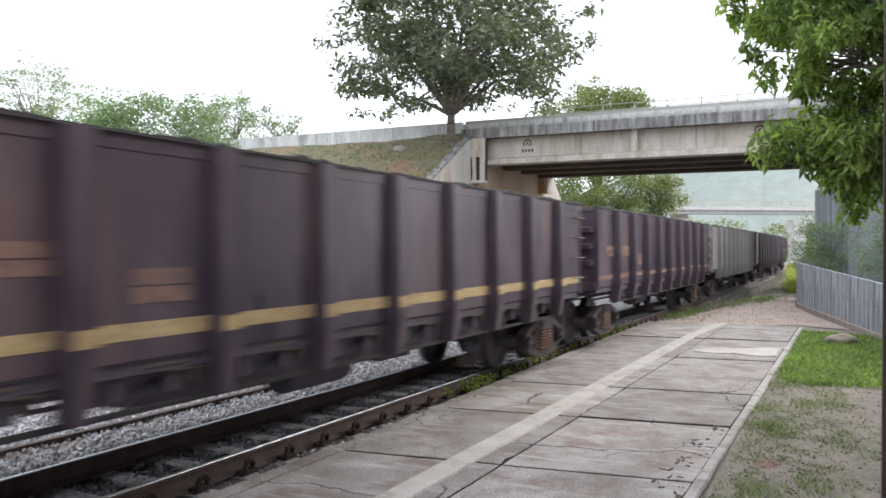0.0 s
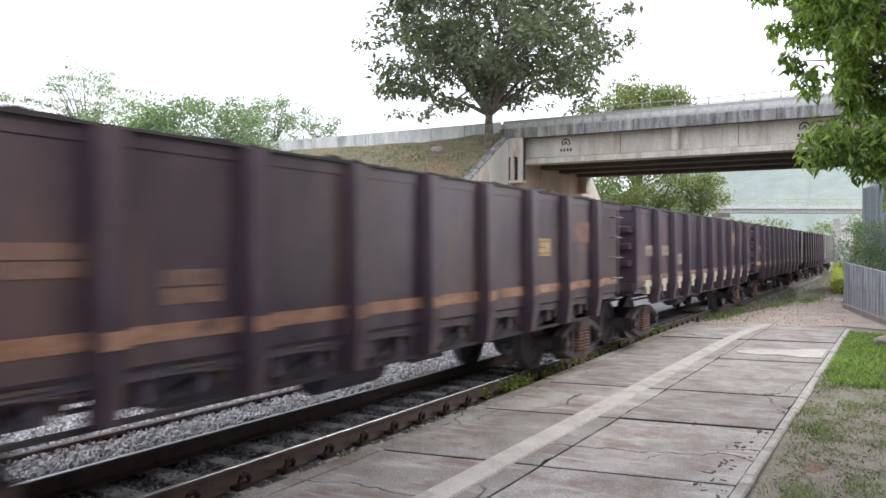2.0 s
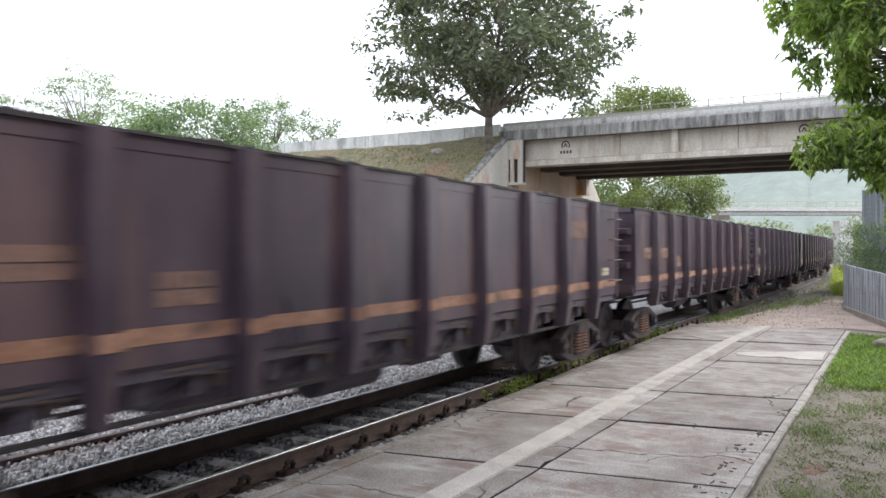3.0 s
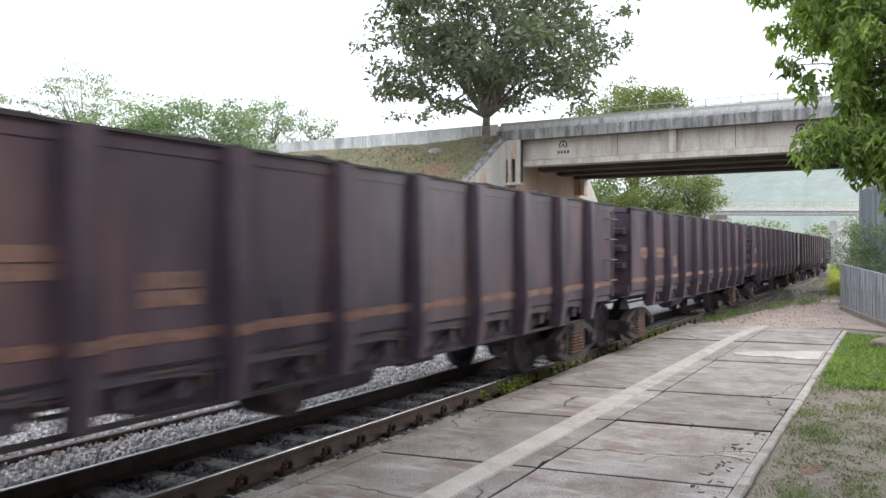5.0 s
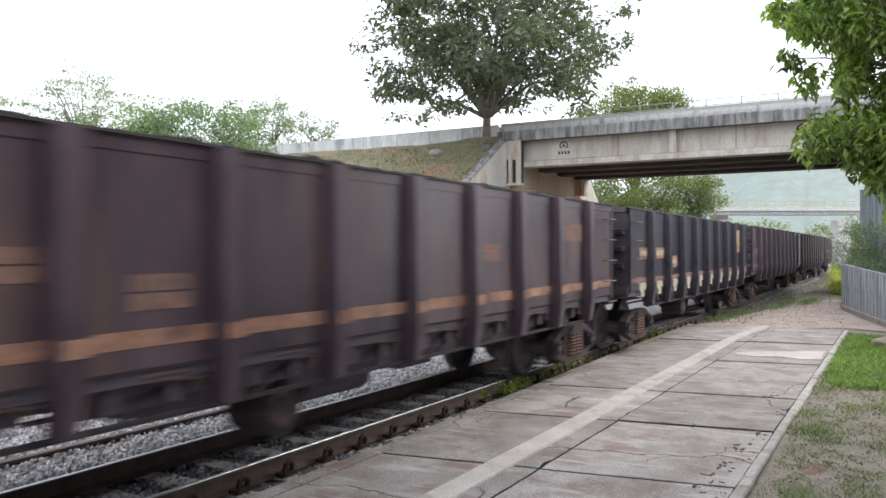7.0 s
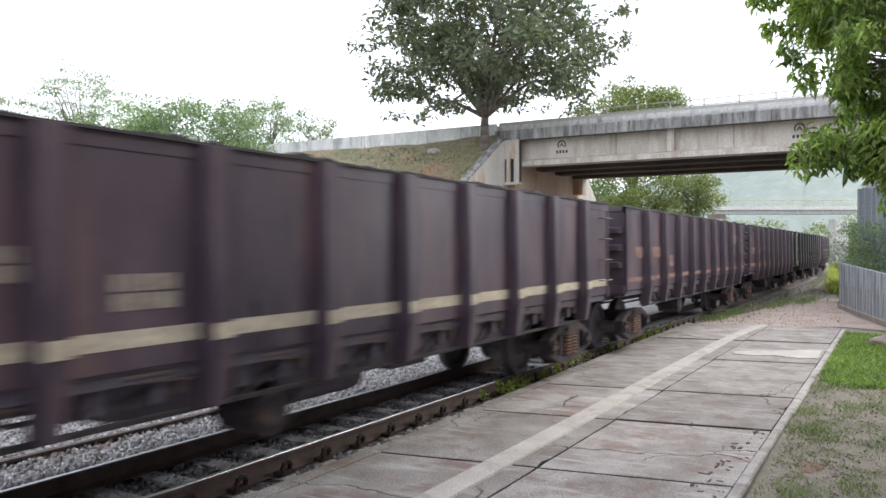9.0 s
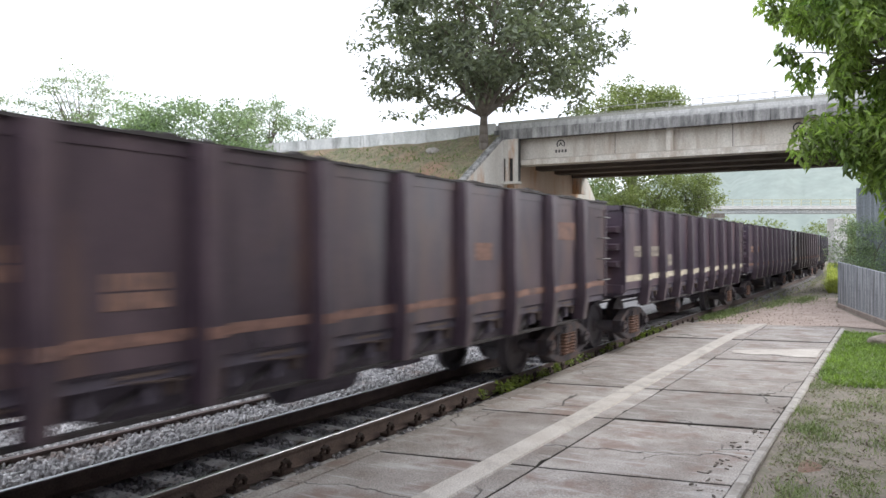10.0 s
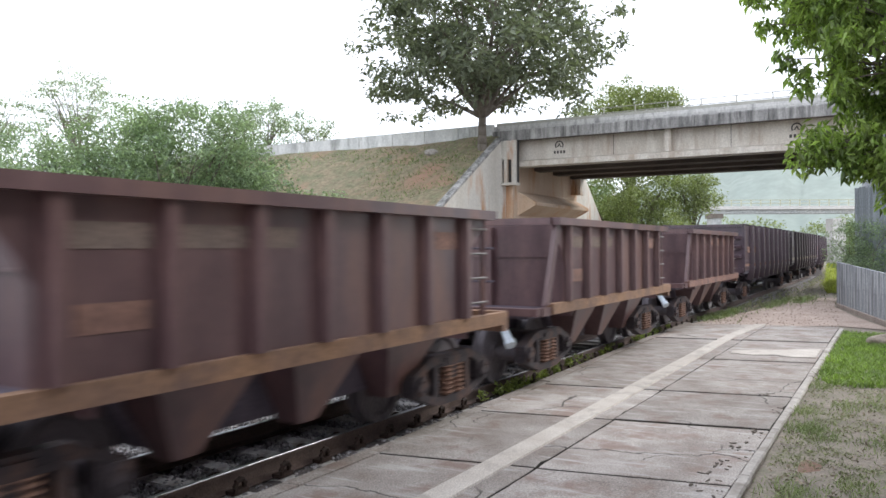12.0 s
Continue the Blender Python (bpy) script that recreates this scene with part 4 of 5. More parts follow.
def make_screen():
    """A tall slatted screen behind the fence, beside the bridge."""
    screen = thing("slatted_screen", "tall grey slatted screen behind the concrete fence", "screen", kind="structure")
    a, b = Vector((33.0, 1.25)), Vector((22.0, -3.0))
    n = 56
    step = (b - a) / n
    ang = math.degrees(math.atan2(step.y, step.x))
    rng = random.Random(15)
    slat = Geo().box(0.01, step.length - 0.025, -0.02, 0.02, -0.1, 4.1).mesh("slat", M_SCREEN)
    for k in range(n):
        p = a + step * k
        part("slat", slat, None, screen, at=pose(p.x, p.y, rng.uniform(-0.12, 0.0), 0, 0, ang + rng.uniform(-3, 3)))
    for z in (0.8, 3.2):
        part("cross_rail", Geo().box(0, (b - a).length, 0.025, 0.09, z, z + 0.1), M_SCREEN, screen, at=pose(a.x, a.y, 0, 0, 0, ang))


def make_gravel():
    verts = [(20.0, 4.6, 0), (21.6, 1.2, 0), (21.0, 0.0, 0), (24.5, 0.9, 0), (28.6, 1.7, 0), (33.5, 1.9, 0), (33.0, 3.3, 0), (26.0, 3.7, 0)]
    rng = random.Random(2)
    g = Geo()
    g.add([(x, y, -0.012) for x, y, _ in verts], [tuple(range(len(verts)))])
    setting("gravel_path", g, M_RED_EARTH, "pinkish gravel path past the platform end", "path")


def blades(rng, n, area, height, lean=0.3, width=0.008):
    verts, faces = [], []
    for _ in range(n):
        x, y, z = area(rng)
        h = height * rng.uniform(0.5, 1.4)
        a = rng.uniform(0, 6.28)
        dx, dy = math.cos(a) * width, math.sin(a) * width
        lx, ly = rng.gauss(0, lean) * h, rng.gauss(0, lean) * h
        k = len(verts)
        verts += [(x - dx, y - dy, z), (x + dx, y + dy, z), (x + lx * 0.4 + dx * 0.7, y + ly * 0.4 + dy * 0.7, z + h * 0.6), (x + lx * 0.4 - dx * 0.7, y + ly * 0.4 - dy * 0.7, z + h * 0.6), (x + lx, y + ly, z + h)]
        faces += [(k, k + 1, k + 2, k + 3), (k + 3, k + 2, k + 4)]
    return verts, faces


def make_grass():
    rng = random.Random(9)

    def lawn_edge(x):
        return 12.7 + 0.9 * noise.noise((x * 1.3, 2.0, 0)) + 0.35 * noise.noise((x * 5.0, 7.0, 0))

    ys = np.linspace(1.0, -4.0, 36)
    g = Geo()
    g.v = [(x, y, -0.014) for y in ys for x in (lawn_edge(y), 16.0, 19.6 + 0.25 * y)]
    g.f = [(3 * k + j, 3 * k + 3 + j, 3 * k + 4 + j, 3 * k + 1 + j) for k in range(35) for j in range(2)]
    setting("lawn", g, M_LAWN, "short bright green lawn beside the kerb", "lawn")

    def lush(r):
        y = 1.0 - 3.0 * r.random() ** 1.1
        return r.uniform(lawn_edge(y) - 0.3, 19.8 + 0.25 * y), y, -0.02

    v, f = blades(rng, 17000, lush, 0.070, 0.7, 0.010)
    tagged(new("grass", raw_mesh("grass", v, f, M_GRASS)), "bright green grass patch beside the kerb", "grass", kind="stuff")

    def sparse(r):
        while True:
            x, y = r.uniform(4.2, 13.5), r.uniform(-2.2, 1.0)
            edge = 0.28 if y > 0.75 else 0.0
            if noise.noise((x * 0.9, y * 0.9, 3.0)) + 0.5 * noise.noise((x * 4, y * 4, 1.0)) + edge > r.uniform(0.02, 0.30):
                return x, y, -0.035

    v, f = blades(rng, 9000, sparse, 0.024, 1.0, 0.0042)
    tagged(new("worn_grass", raw_mesh("worn_grass", v, f, M_DRY_GRASS)), "sparse worn grass on dry earth", "grass", kind="stuff")
    def tuft(r):
        k = r.choice(((9.3, 0.88, 0.25), (9.0, 0.62, 0.35), (9.3, 0.75, 0.3), (6.9, 0.72, 0.28), (6.6, 0.62, 0.3), (8.9, 0.1, 0.4), (10.8, 0.5, 0.35), (11.3, 0.2, 0.5), (6.4, 0.1, 0.4), (7.2, 0.25, 0.3), (12.2, 0.9, 0.3), (10.3, 0.95, 0.3)))
        return r.gauss(k[0], k[2] * 0.7), min(1.03, r.gauss(k[1], 0.11)), -0.035

    v, f = blades(rng, 3600, tuft, 0.050, 0.8, 0.0042)
    tagged(new("kerb_tufts", raw_mesh("kerb_tufts", v, f, M_BANK_GRASS)), "tufts of green grass leaning on the kerb", "grass", kind="stuff")

    def far_strip(r):
        x = 37 + 53 * r.random() ** 1.6
        return x, x * r.uniform(0.0505, 0.0665), -0.05

    v, f = blades(rng, 5200, far_strip, 0.34, 0.5, 0.03)
    tagged(new("yellow_grass", raw_mesh("yellow_grass", v, f, M_YELLOW_WEED)), "tall yellow-green grass beside the far track", "grass", kind="stuff")

    def path_edge(r):
        k = r.choice(((23.2, 4.35, 0.7, 0.16), (24.4, 4.3, 0.8, 0.12), (31.5, 2.9, 1.2, 0.2), (29.5, 3.5, 1.5, 0.15)))
        return r.gauss(k[0], k[2]), r.gauss(k[1], k[3]), -0.03

    v, f = blades(rng, 3400, path_edge, 0.075, 0.7, 0.014)
    tagged(new("path_grass", raw_mesh("path_grass", v, f, M_BANK_GRASS)), "green grass creeping over the edges of the gravel path", "grass", kind="stuff")
    pebbles = [(rng.uniform(20.8, 31.5), 0, 0) for _ in range(900)]
    pebbles = [(x, (0.055 * x + rng.random() * (4.3 - 0.03 * (x - 20) - 0.055 * x)), -0.01) for x, _, _ in pebbles]
    scatter_stones("path_pebbles", "loose pinkish pebbles on the gravel path", M_PEBBLE, pebbles, 0.008, 0.022, 12)
    heap = []
    for _ in range(420):
        a, r = rng.uniform(0, 6.283), rng.random() ** 0.6
        heap.append((10.1 + 1.3 * r * math.cos(a), 12.7 + 0.7 * r * math.sin(a), -0.2 + 0.62 * (1 - r) * rng.uniform(0.6, 1.0)))
    scatter_stones("rubble_heap", "heap of grey rubble before the whitewashed wall", M_STONE, heap, 0.05, 0.13, 13)
    g = Geo()
    ring = [(math.cos(a) * (1 + 0.3 * math.sin(3 * a)), math.sin(a) * (1 + 0.25 * math.cos(2 * a))) for a in [2 * math.pi * k / 24 for k in range(24)]]
    g.v = [(7.75 + r * 0.34 * u, 0.66 + r * 0.2 * w, z) for r, z in ((1.0, -0.05), (0.6, -0.032), (0.25, -0.026)) for u, w in ring]
    g.f = [(24 * j + k, 24 * j + (k + 1) % 24, 24 * j + 24 + (k + 1) % 24, 24 * j + 24 + k) for j in range(2) for k in range(24)] + [tuple(range(48, 72))]
    setting("bare_patch", g, M_CLAY, "bare patch of reddish clay", "earth")
    centres = [sparse(rng) for _ in range(1000)]
    v, f = leaf_cloud(rng, centres, [0.05] * len(centres), 8, 0.035, droop=-0.4, width=0.6, flat=0.4)
    tagged(new("low_weeds", raw_mesh("low_weeds", v, f, M_DRY_GRASS)), "low pale green weeds on the worn ground", "weeds", kind="stuff")
    v, f = leaf_cloud(rng, [(rng.uniform(4.2, 12.5), rng.uniform(-2.2, 1.0), -0.025) for _ in range(1100)], [0.06] * 1100, 2, 0.05, droop=0.0, width=0.5, flat=0.1)
    tagged(new("fallen_leaves", raw_mesh("fallen_leaves", v, f, M_DEAD_LEAF)), "dry fallen leaves on the ground", "leaves", kind="stuff")
    centres, sizes = [], []
    for k in range(62):
        x = rng.choice((rng.uniform(9.2, 19.5), rng.gauss(17.5, 0.5), rng.gauss(11.0, 0.8)))
        centres.append((x, 4.60 + 0.017 * (x - 8) + rng.uniform(-0.03, 0.07), -0.02 + rng.uniform(0, 0.05)))
        sizes.append(rng.uniform(0.04, 0.10))
    v, f = leaf_cloud(rng, centres, sizes, 26, 0.07, droop=-0.3, width=0.5)
    tagged(new("track_weeds", raw_mesh("track_weeds", v, f, M_WEED)), "leafy green weeds between the rail and the platform edge", "weeds", kind="stuff")

    def far_verge(r):
        x = r.uniform(21, 70)
        return x, 4.45 - 1.0 * r.random() ** 1.5 if x < 30 else 4.3 - r.uniform(0, 3.5) + max(0, (x - 48) ** 2 / 700), -0.06

    v, f = blades(rng, 3000, far_verge, 0.08, 0.7, 0.022)
    tagged(new("verge_grass", raw_mesh("verge_grass", v, f, M_DRY_GRASS)), "yellow-green grass along the far track", "grass", kind="stuff")


# ---------------------------------------------------------------- wagons
MESHES = {}


def shared(key, material, build, smooth=False):
    if (key, material.name) not in MESHES:
        g = Geo()
        build(g)
        MESHES[(key, material.name)] = g.mesh(key, material, smooth)
    return MESHES[(key, material.name)]


def wheel_profile(g, y, sign):
    n = 24
    pts = [(0.02, 0.08), (0.10, 0.08), (0.14, 0.03), (0.31, 0.03), (0.35, 0.065), (0.42, 0.065), (0.425, -0.03), (0.455, -0.045), (0.455, -0.065), (0.35, -0.065), (0.31, 0.0), (0.02, 0.0)]
    verts = []
    for r, d in pts:
        for k in range(n):
            a = 2 * math.pi * k / n
            verts.append((r * math.cos(a), y + sign * d, r * math.sin(a)))
    m = len(pts)
    faces = [(j * n + k, j * n + (k + 1) % n, (j + 1) % m * n + (k + 1) % n, (j + 1) % m * n + k) for j in range(m) for k in range(n)]
    g.add(verts, faces)


def wheelset_mesh():
    def build(g):
        g.tube((0, -0.95, 0), (0, 0.95, 0), 0.07, 12)
        for s in (-1, 1):
            wheel_profile(g, s * 0.53, s)
            g.tube((0, s * 0.66, 0), (0, s * 1.10, 0), 0.10, 12)
            for k in range(3):
                a = 2.1 * k
                g.tube((0.05 * math.cos(a), s * 1.10, 0.05 * math.sin(a)), (0.05 * math.cos(a), s * 1.125, 0.05 * math.sin(a)), 0.018, 6)
    return shared("wheelset", M_WHEEL, build)


WHEELS = {-1: [], 1: []}


def add_bogie(wagon, x):
    bogie = part("bogie", shared("bogie", M_BOGIE, lambda g: g.box(-0.17, 0.17, -1.12, 1.12, 0.42, 0.66).box(-0.3, 0.3, -0.28, 0.28, 0.60, 0.80)), None, wagon, "dusty cast steel bogie", at=pose(x, 0, 0))

    for s in (-1, 1):
        def side(g, s=s):
            y0, y1 = sorted((s * 0.96, s * 1.10))

            def bar(points, depth):
                for (xa, za), (xb, zb) in zip(points, points[1:]):
                    g.hexa([(xa, y0, za - depth), (xb, y0, zb - depth), (xb, y1, zb - depth), (xa, y1, za - depth), (xa, y0, za), (xb, y0, zb), (xb, y1, zb), (xa, y1, za)])
            bar([(-0.84, 0.53), (-0.52, 0.66), (-0.40, 0.70), (0.40, 0.70), (0.52, 0.66), (0.84, 0.53)], 0.10)
            bar([(-0.84, 0.40), (-0.62, 0.33), (-0.40, 0.26), (-0.30, 0.24), (0.30, 0.24), (0.40, 0.26), (0.62, 0.33), (0.84, 0.40)], 0.09)
            for e in (-0.35, 0.35):
                g.box(e - 0.045, e + 0.045, y0 + 0.005, y1 - 0.005, 0.16, 0.69)
            for e in (-0.70, 0.70):
                g.box(e - 0.13, e + 0.13, y0 - 0.008, y1 + 0.008, 0.32, 0.53)
                g.tube((e, s * 1.10, 0.42), (e, s * 1.15, 0.42), 0.105, 14)
                for k in range(4):
                    a = 0.785 + 1.571 * k
                    g.tube((e + 0.07 * math.cos(a), s * 1.15, 0.42 + 0.07 * math.sin(a)), (e + 0.07 * math.cos(a), s * 1.165, 0.42 + 0.07 * math.sin(a)), 0.016, 6)
            g.box(-0.28, 0.28, y0 - 0.01, y1 + 0.02, 0.565, 0.61)
        part("side_frame", shared("side_frame" + ("_l" if s > 0 else "_r"), M_BOGIE, side), None, bogie)

        def spring(g):
            prof = [(0.06, 0.245)] + [(0.105 if k % 2 else 0.068, 0.25 + 0.024 * k) for k in range(14)] + [(0.06, 0.566)]
            n = 10
            g.add([(r * math.cos(2 * math.pi * k / n), r * math.sin(2 * math.pi * k / n), z) for r, z in prof for k in range(n)],
                  [(j * n + k, j * n + (k + 1) % n, (j + 1) * n + (k + 1) % n, (j + 1) * n + k) for j in range(len(prof) - 1) for k in range(n)])
        for e in (-0.115, 0.115):
            part("spring", shared("spring", M_SPRING, spring), None, bogie, "rust-brown coil spring", at=pose(e, s * 1.06, 0))
    for e in (-1, 1):
        w = part("wheelset", wheelset_mesh(), None, bogie, "", at=pose(e * 0.68, 0, 0.42))
        WHEELS[e].append(w)
        part("brake_beam", shared("brake_beam", M_BOGIE, lambda g: g.box(-0.04, 0.04, -0.72, 0.72, 0.32, 0.42).box(-0.10, 0.0, -0.62, -0.48, 0.26, 0.56).box(-0.10, 0.0, 0.48, 0.62, 0.26, 0.56)), None, bogie, at=pose(e * 0.30, 0, 0, 0, 0, 0 if e > 0 else 180))
    return bogie


def coupler(wagon, x, sign):
    def build(g):
        g.box(-0.25, 0.34, -0.07, 0.07, 0.62, 0.78)
        g.prism([(0.30, -0.14), (0.46, -0.16), (0.52, -0.05), (0.42, 0.02), (0.50, 0.10), (0.40, 0.16), (0.30, 0.12)], "z", 0.56, 0.84)
        g.tube((0.2, 0.28, 0.72), (0.42, 0.22, 0.42), 0.025, 6)
    part("coupler", shared("coupler", M_UNDER, build), None, wagon, at=pose(x, 0, 0, 0, 0, 0 if sign > 0 else 180))


HALF, SIDE, OUT = 6.15, 1.285, 1.415
TOP, SHEET_LOW = 2.58, 1.10
RIBS = [-HALF + 0.1] + [-HALF + 1.23 * k for k in range(1, 10)] + [HALF - 0.1]


def gondola(body, stripe, label, marks=(), pockets=False, tank_height=0.0, rear_ladder=False):
    wagon = thing("gondola_wagon", label, "railway wagon", group="wagons of the train")
    for s in (-1, 1):
        def side(g, s=s):
            y0, y1 = sorted((s * (SIDE - 0.02), s * SIDE))
            g.box(-HALF, HALF, y0, y1, SHEET_LOW, TOP - 0.02)
        part("side_panel", shared("side_panel" + str(s), body, side), None, wagon)

        def skirt(g, s=s):
            a, b, c = s * SIDE, s * (SIDE - 0.18), s * (SIDE - 0.24)
            g.hexa([(-HALF, c, 0.955), (HALF, c, 0.955), (HALF, b, 0.965), (-HALF, b, 0.965), (-HALF, s * (SIDE - 0.06), 1.098), (HALF, s * (SIDE - 0.06), 1.098), (HALF, a, 1.098), (-HALF, a, 1.098)])
        part("sill", shared("sill" + str(s), M_UNDER, skirt), None, wagon, "grimy side sill")

        def rail(g, s=s):
            y0, y1 = sorted((s * (SIDE - 0.05), s * (SIDE + 0.007)))
            g.box(-HALF, HALF, y0, y1, TOP - 0.13, TOP - 0.03)
        part("top_rail", shared("top_rail" + str(s), body, rail), None, wagon)

        def crust(g, s=s):
            rng = random.Random(4 + s)
            m = 150
            xs = np.linspace(-HALF, HALF, m)
            heap = [max(0.0, 0.012 * math.sin(0.35 * k) + 0.010 * math.sin(1.7 * k) + rng.uniform(-0.004, 0.012) + (0.02 * rng.random() if rng.random() < 0.08 else 0)) for k in range(m)]
            y0, y1 = s * (SIDE - 0.06), s * (SIDE + 0.03)
            n = len(g.v)
            g.v += [q for k in range(m) for q in ((xs[k], y0, TOP - 0.032), (xs[k], y1, TOP - 0.032), (xs[k], y1 - s * 0.008, TOP - 0.012 + heap[k]), (xs[k], y0 + s * 0.01, TOP - 0.008 + heap[k] * 1.2))]
            g.f += [(n + 4 * k + j, n + 4 * k + (j + 1) % 4, n + 4 * k + 4 + (j + 1) % 4, n + 4 * k + 4 + j) for k in range(m - 1) for j in range(4)]
            e = n + 4 * (m - 1)
            g.f += [(n + 3, n + 2, n + 1, n), (e, e + 1, e + 2, e + 3)]
        part("ore_crust", shared("ore_crust" + str(s), M_CRUST, crust), None, wagon, "ragged black crust of ore dust on the top edge")

        def rib(g, s=s):
            a, b, c = s * (SIDE - 0.001), s * OUT, s * (OUT - 0.05)
            w, u = 0.100, 0.088
            g.hexa([(-w * 0.6, s * (SIDE - 0.10), 0.78), (w * 0.6, s * (SIDE - 0.10), 0.78), (w * 0.55, c, 0.78), (-w * 0.55, c, 0.78), (-w, a, 1.15), (w, a, 1.15), (u, b, 1.15), (-u, b, 1.15)])
            g.hexa([(-w, a, 1.15), (w, a, 1.15), (u, b, 1.15), (-u, b, 1.15), (-w, a, TOP - 0.034), (w, a, TOP - 0.034), (u, s * (SIDE + 0.10), TOP - 0.034), (-u, s * (SIDE + 0.10), TOP - 0.034)])
        for x in RIBS[1:-1]:
            part("rib", shared("rib" + str(s), body, rib), None, wagon, at=pose(x, 0, 0))

        def edge_angle(g, s=s):
            y0, y1 = sorted((s * SIDE, s * (SIDE + 0.018)))
            g.box(-0.0375, 0.0375, y0, y1, 1.06, TOP - 0.131)
        for e in (-1, 1):
            part("corner_angle", shared("corner_angle" + str(s), body, edge_angle), None, wagon, at=pose(e * (HALF - 0.038), 0, 0))

        def foot_bar(g, s=s):
            y0, y1 = sorted((s * (SIDE - 0.05), s * (SIDE + 0.0)))
            g.box(-HALF + 1.15, HALF - 1.15, y0, y1, 0.755, 0.785)
            for x in RIBS[1:-2]:
                g.tube((x + 0.35, s * (SIDE - 0.03), 0.78), (x + 0.9, s * (SIDE - 0.16), 0.97), 0.016, 6)
        part("foot_bar", shared("foot_bar" + str(s), M_CRUST, foot_bar), None, wagon)

        def door(g, s=s):
            y0, y1 = sorted((s * (SIDE - 0.20), s * (SIDE - 0.13)))
            g.prism([(-0.40, 0.98), (-0.36, 0.82), (0.36, 0.82), (0.40, 0.98)][::-1], "y", y0, y1)
            g.box(-0.30, -0.22, *sorted((s * (SIDE - 0.14), s * (SIDE - 0.06))), 0.84, 1.03)
            g.box(0.20, 0.28, *sorted((s * (SIDE - 0.14), s * (SIDE - 0.06))), 0.84, 1.03)
        for x0, x1 in zip(RIBS[1:-1], RIBS[2:-1]):
            part("drop_door", shared("drop_door" + str(s), M_UNDER, door), None, wagon, "grimy drop door with two hinges", at=pose((x0 + x1) / 2, 0, 0))
        if stripe:
            lo, hi = (1.235, 1.315) if stripe is STRIPE_RED else (1.235, 1.345)

            def paint(g, s=s):
                y0, y1 = sorted((s * SIDE, s * (SIDE + 0.004)))
                for a, b in zip([-HALF - 0.02] + RIBS[1:-1], RIBS[1:-1] + [HALF + 0.02]):
                    g.box(a + 0.102, b - 0.102, y0, y1, lo, hi)
                y0, y1 = sorted((s * (OUT - 0.006), s * (OUT + 0.004)))
                for x in RIBS[1:-1]:
                    g.box(x - 0.086, x + 0.086, y0, y1, lo, hi)
            part("stripe", shared("stripe" + str(s), stripe, paint), None, wagon, "faded painted stripe")
        if pockets:
            def tee(g, s=s):
                y0, y1 = sorted((s * (SIDE - 0.16), s * (SIDE + 0.03)))
                g.prism([(-0.20, 1.22), (-0.20, 1.12), (-0.10, 1.08), (-0.09, 0.97), (0.09, 0.97), (0.10, 1.08), (0.20, 1.12), (0.20, 1.22)], "y", y0, y1)
            for a, b in zip(RIBS, RIBS[1:]):
                part("stake_pocket", shared("stake_pocket" + str(s), M_CREAM, tee), None, wagon, "cream-painted pocket", at=pose((a + b) / 2 + 0.05, 0, 0))

        def gear(g, s=s):
            y0, y1 = sorted((s * (SIDE - 0.14), s * (SIDE - 0.02)))
            g.box(-0.26, 0.12, y0, y1, 1.035, 1.06)
            g.tube((-0.3, s * (SIDE - 0.04), 1.02), (0.3, s * (SIDE - 0.04), 0.97), 0.012, 6)
            g.box(0.17, 0.21, y0, y1, 0.88, 1.0)
        for a, b in zip(RIBS[1:-1], RIBS[2:-1]):
            part("latch", shared("latch" + str(s), M_LATCH_GLINT, gear), None, wagon, at=pose((a + b) / 2 + 0.2, 0, 0))
        front = s < 0
        for k in range(5):
            z = 1.0 + 0.33 * k
            x = HALF - 0.42 if front else -HALF + 0.06

            def rung(g, s=s):
                y = s * (SIDE + 0.09)
                g.tube((0, y, 0), (0.36, y, 0), 0.009, 6)
                g.tube((0, y, 0), (0, s * SIDE, 0), 0.009, 6)
                g.tube((0.36, y, 0), (0.36, s * SIDE, 0), 0.009, 6)
            part("ladder_rung", shared("ladder_rung" + str(s), M_RUNG, rung), None, wagon, at=pose(x, 0, z))
            if rear_ladder and front:
                part("ladder_rung", shared("ladder_rung" + str(s), M_RUNG, rung), None, wagon, at=pose(-HALF + 0.10, 0, z))
    for e in (-1, 1):
        def end(g, e=e):
            x0, x1 = sorted((e * (HALF - 0.02), e * HALF))
            g.box(x0, x1, -SIDE + 0.001, SIDE - 0.001, 1.04, TOP - 0.02)
        part("end_panel", shared("end_panel" + str(e), body, end), None, wagon)

        part("end_top_rail", shared("end_top_rail" + str(e), body, lambda g, e=e: g.box(*sorted((e * (HALF - 0.05), e * (HALF + 0.05))), -SIDE + 0.06, SIDE - 0.06, TOP - 0.09, TOP - 0.004)), None, wagon)
        part("end_sill", shared("gondola_end_sill" + str(e), body, lambda g, e=e: g.box(*sorted((e * HALF, e * (HALF + 0.09))), -SIDE + 0.01, SIDE - 0.01, 1.05, 1.19)), None, wagon)

        def beam(g, e=e):
            x0, x1, x2 = e * HALF, e * (HALF + 0.13), e * (HALF + 0.10)
            g.hexa([(x0, -SIDE + 0.06, -0.06), (x0, SIDE - 0.06, -0.06), (x2, SIDE - 0.1, -0.045), (x2, -SIDE + 0.1, -0.045), (x0, -SIDE + 0.06, 0.06), (x0, SIDE - 0.06, 0.06), (x1, SIDE - 0.1, 0.035), (x1, -SIDE + 0.1, 0.035)])
        for z in (2.155, 1.85, 1.55):
            part("end_rib", shared("end_rib" + str(e), body, beam), None, wagon, at=pose(0, 0, z))
        coupler(wagon, e * (HALF + 0.05), e)
        add_bogie(wagon, e * (HALF - 1.22))
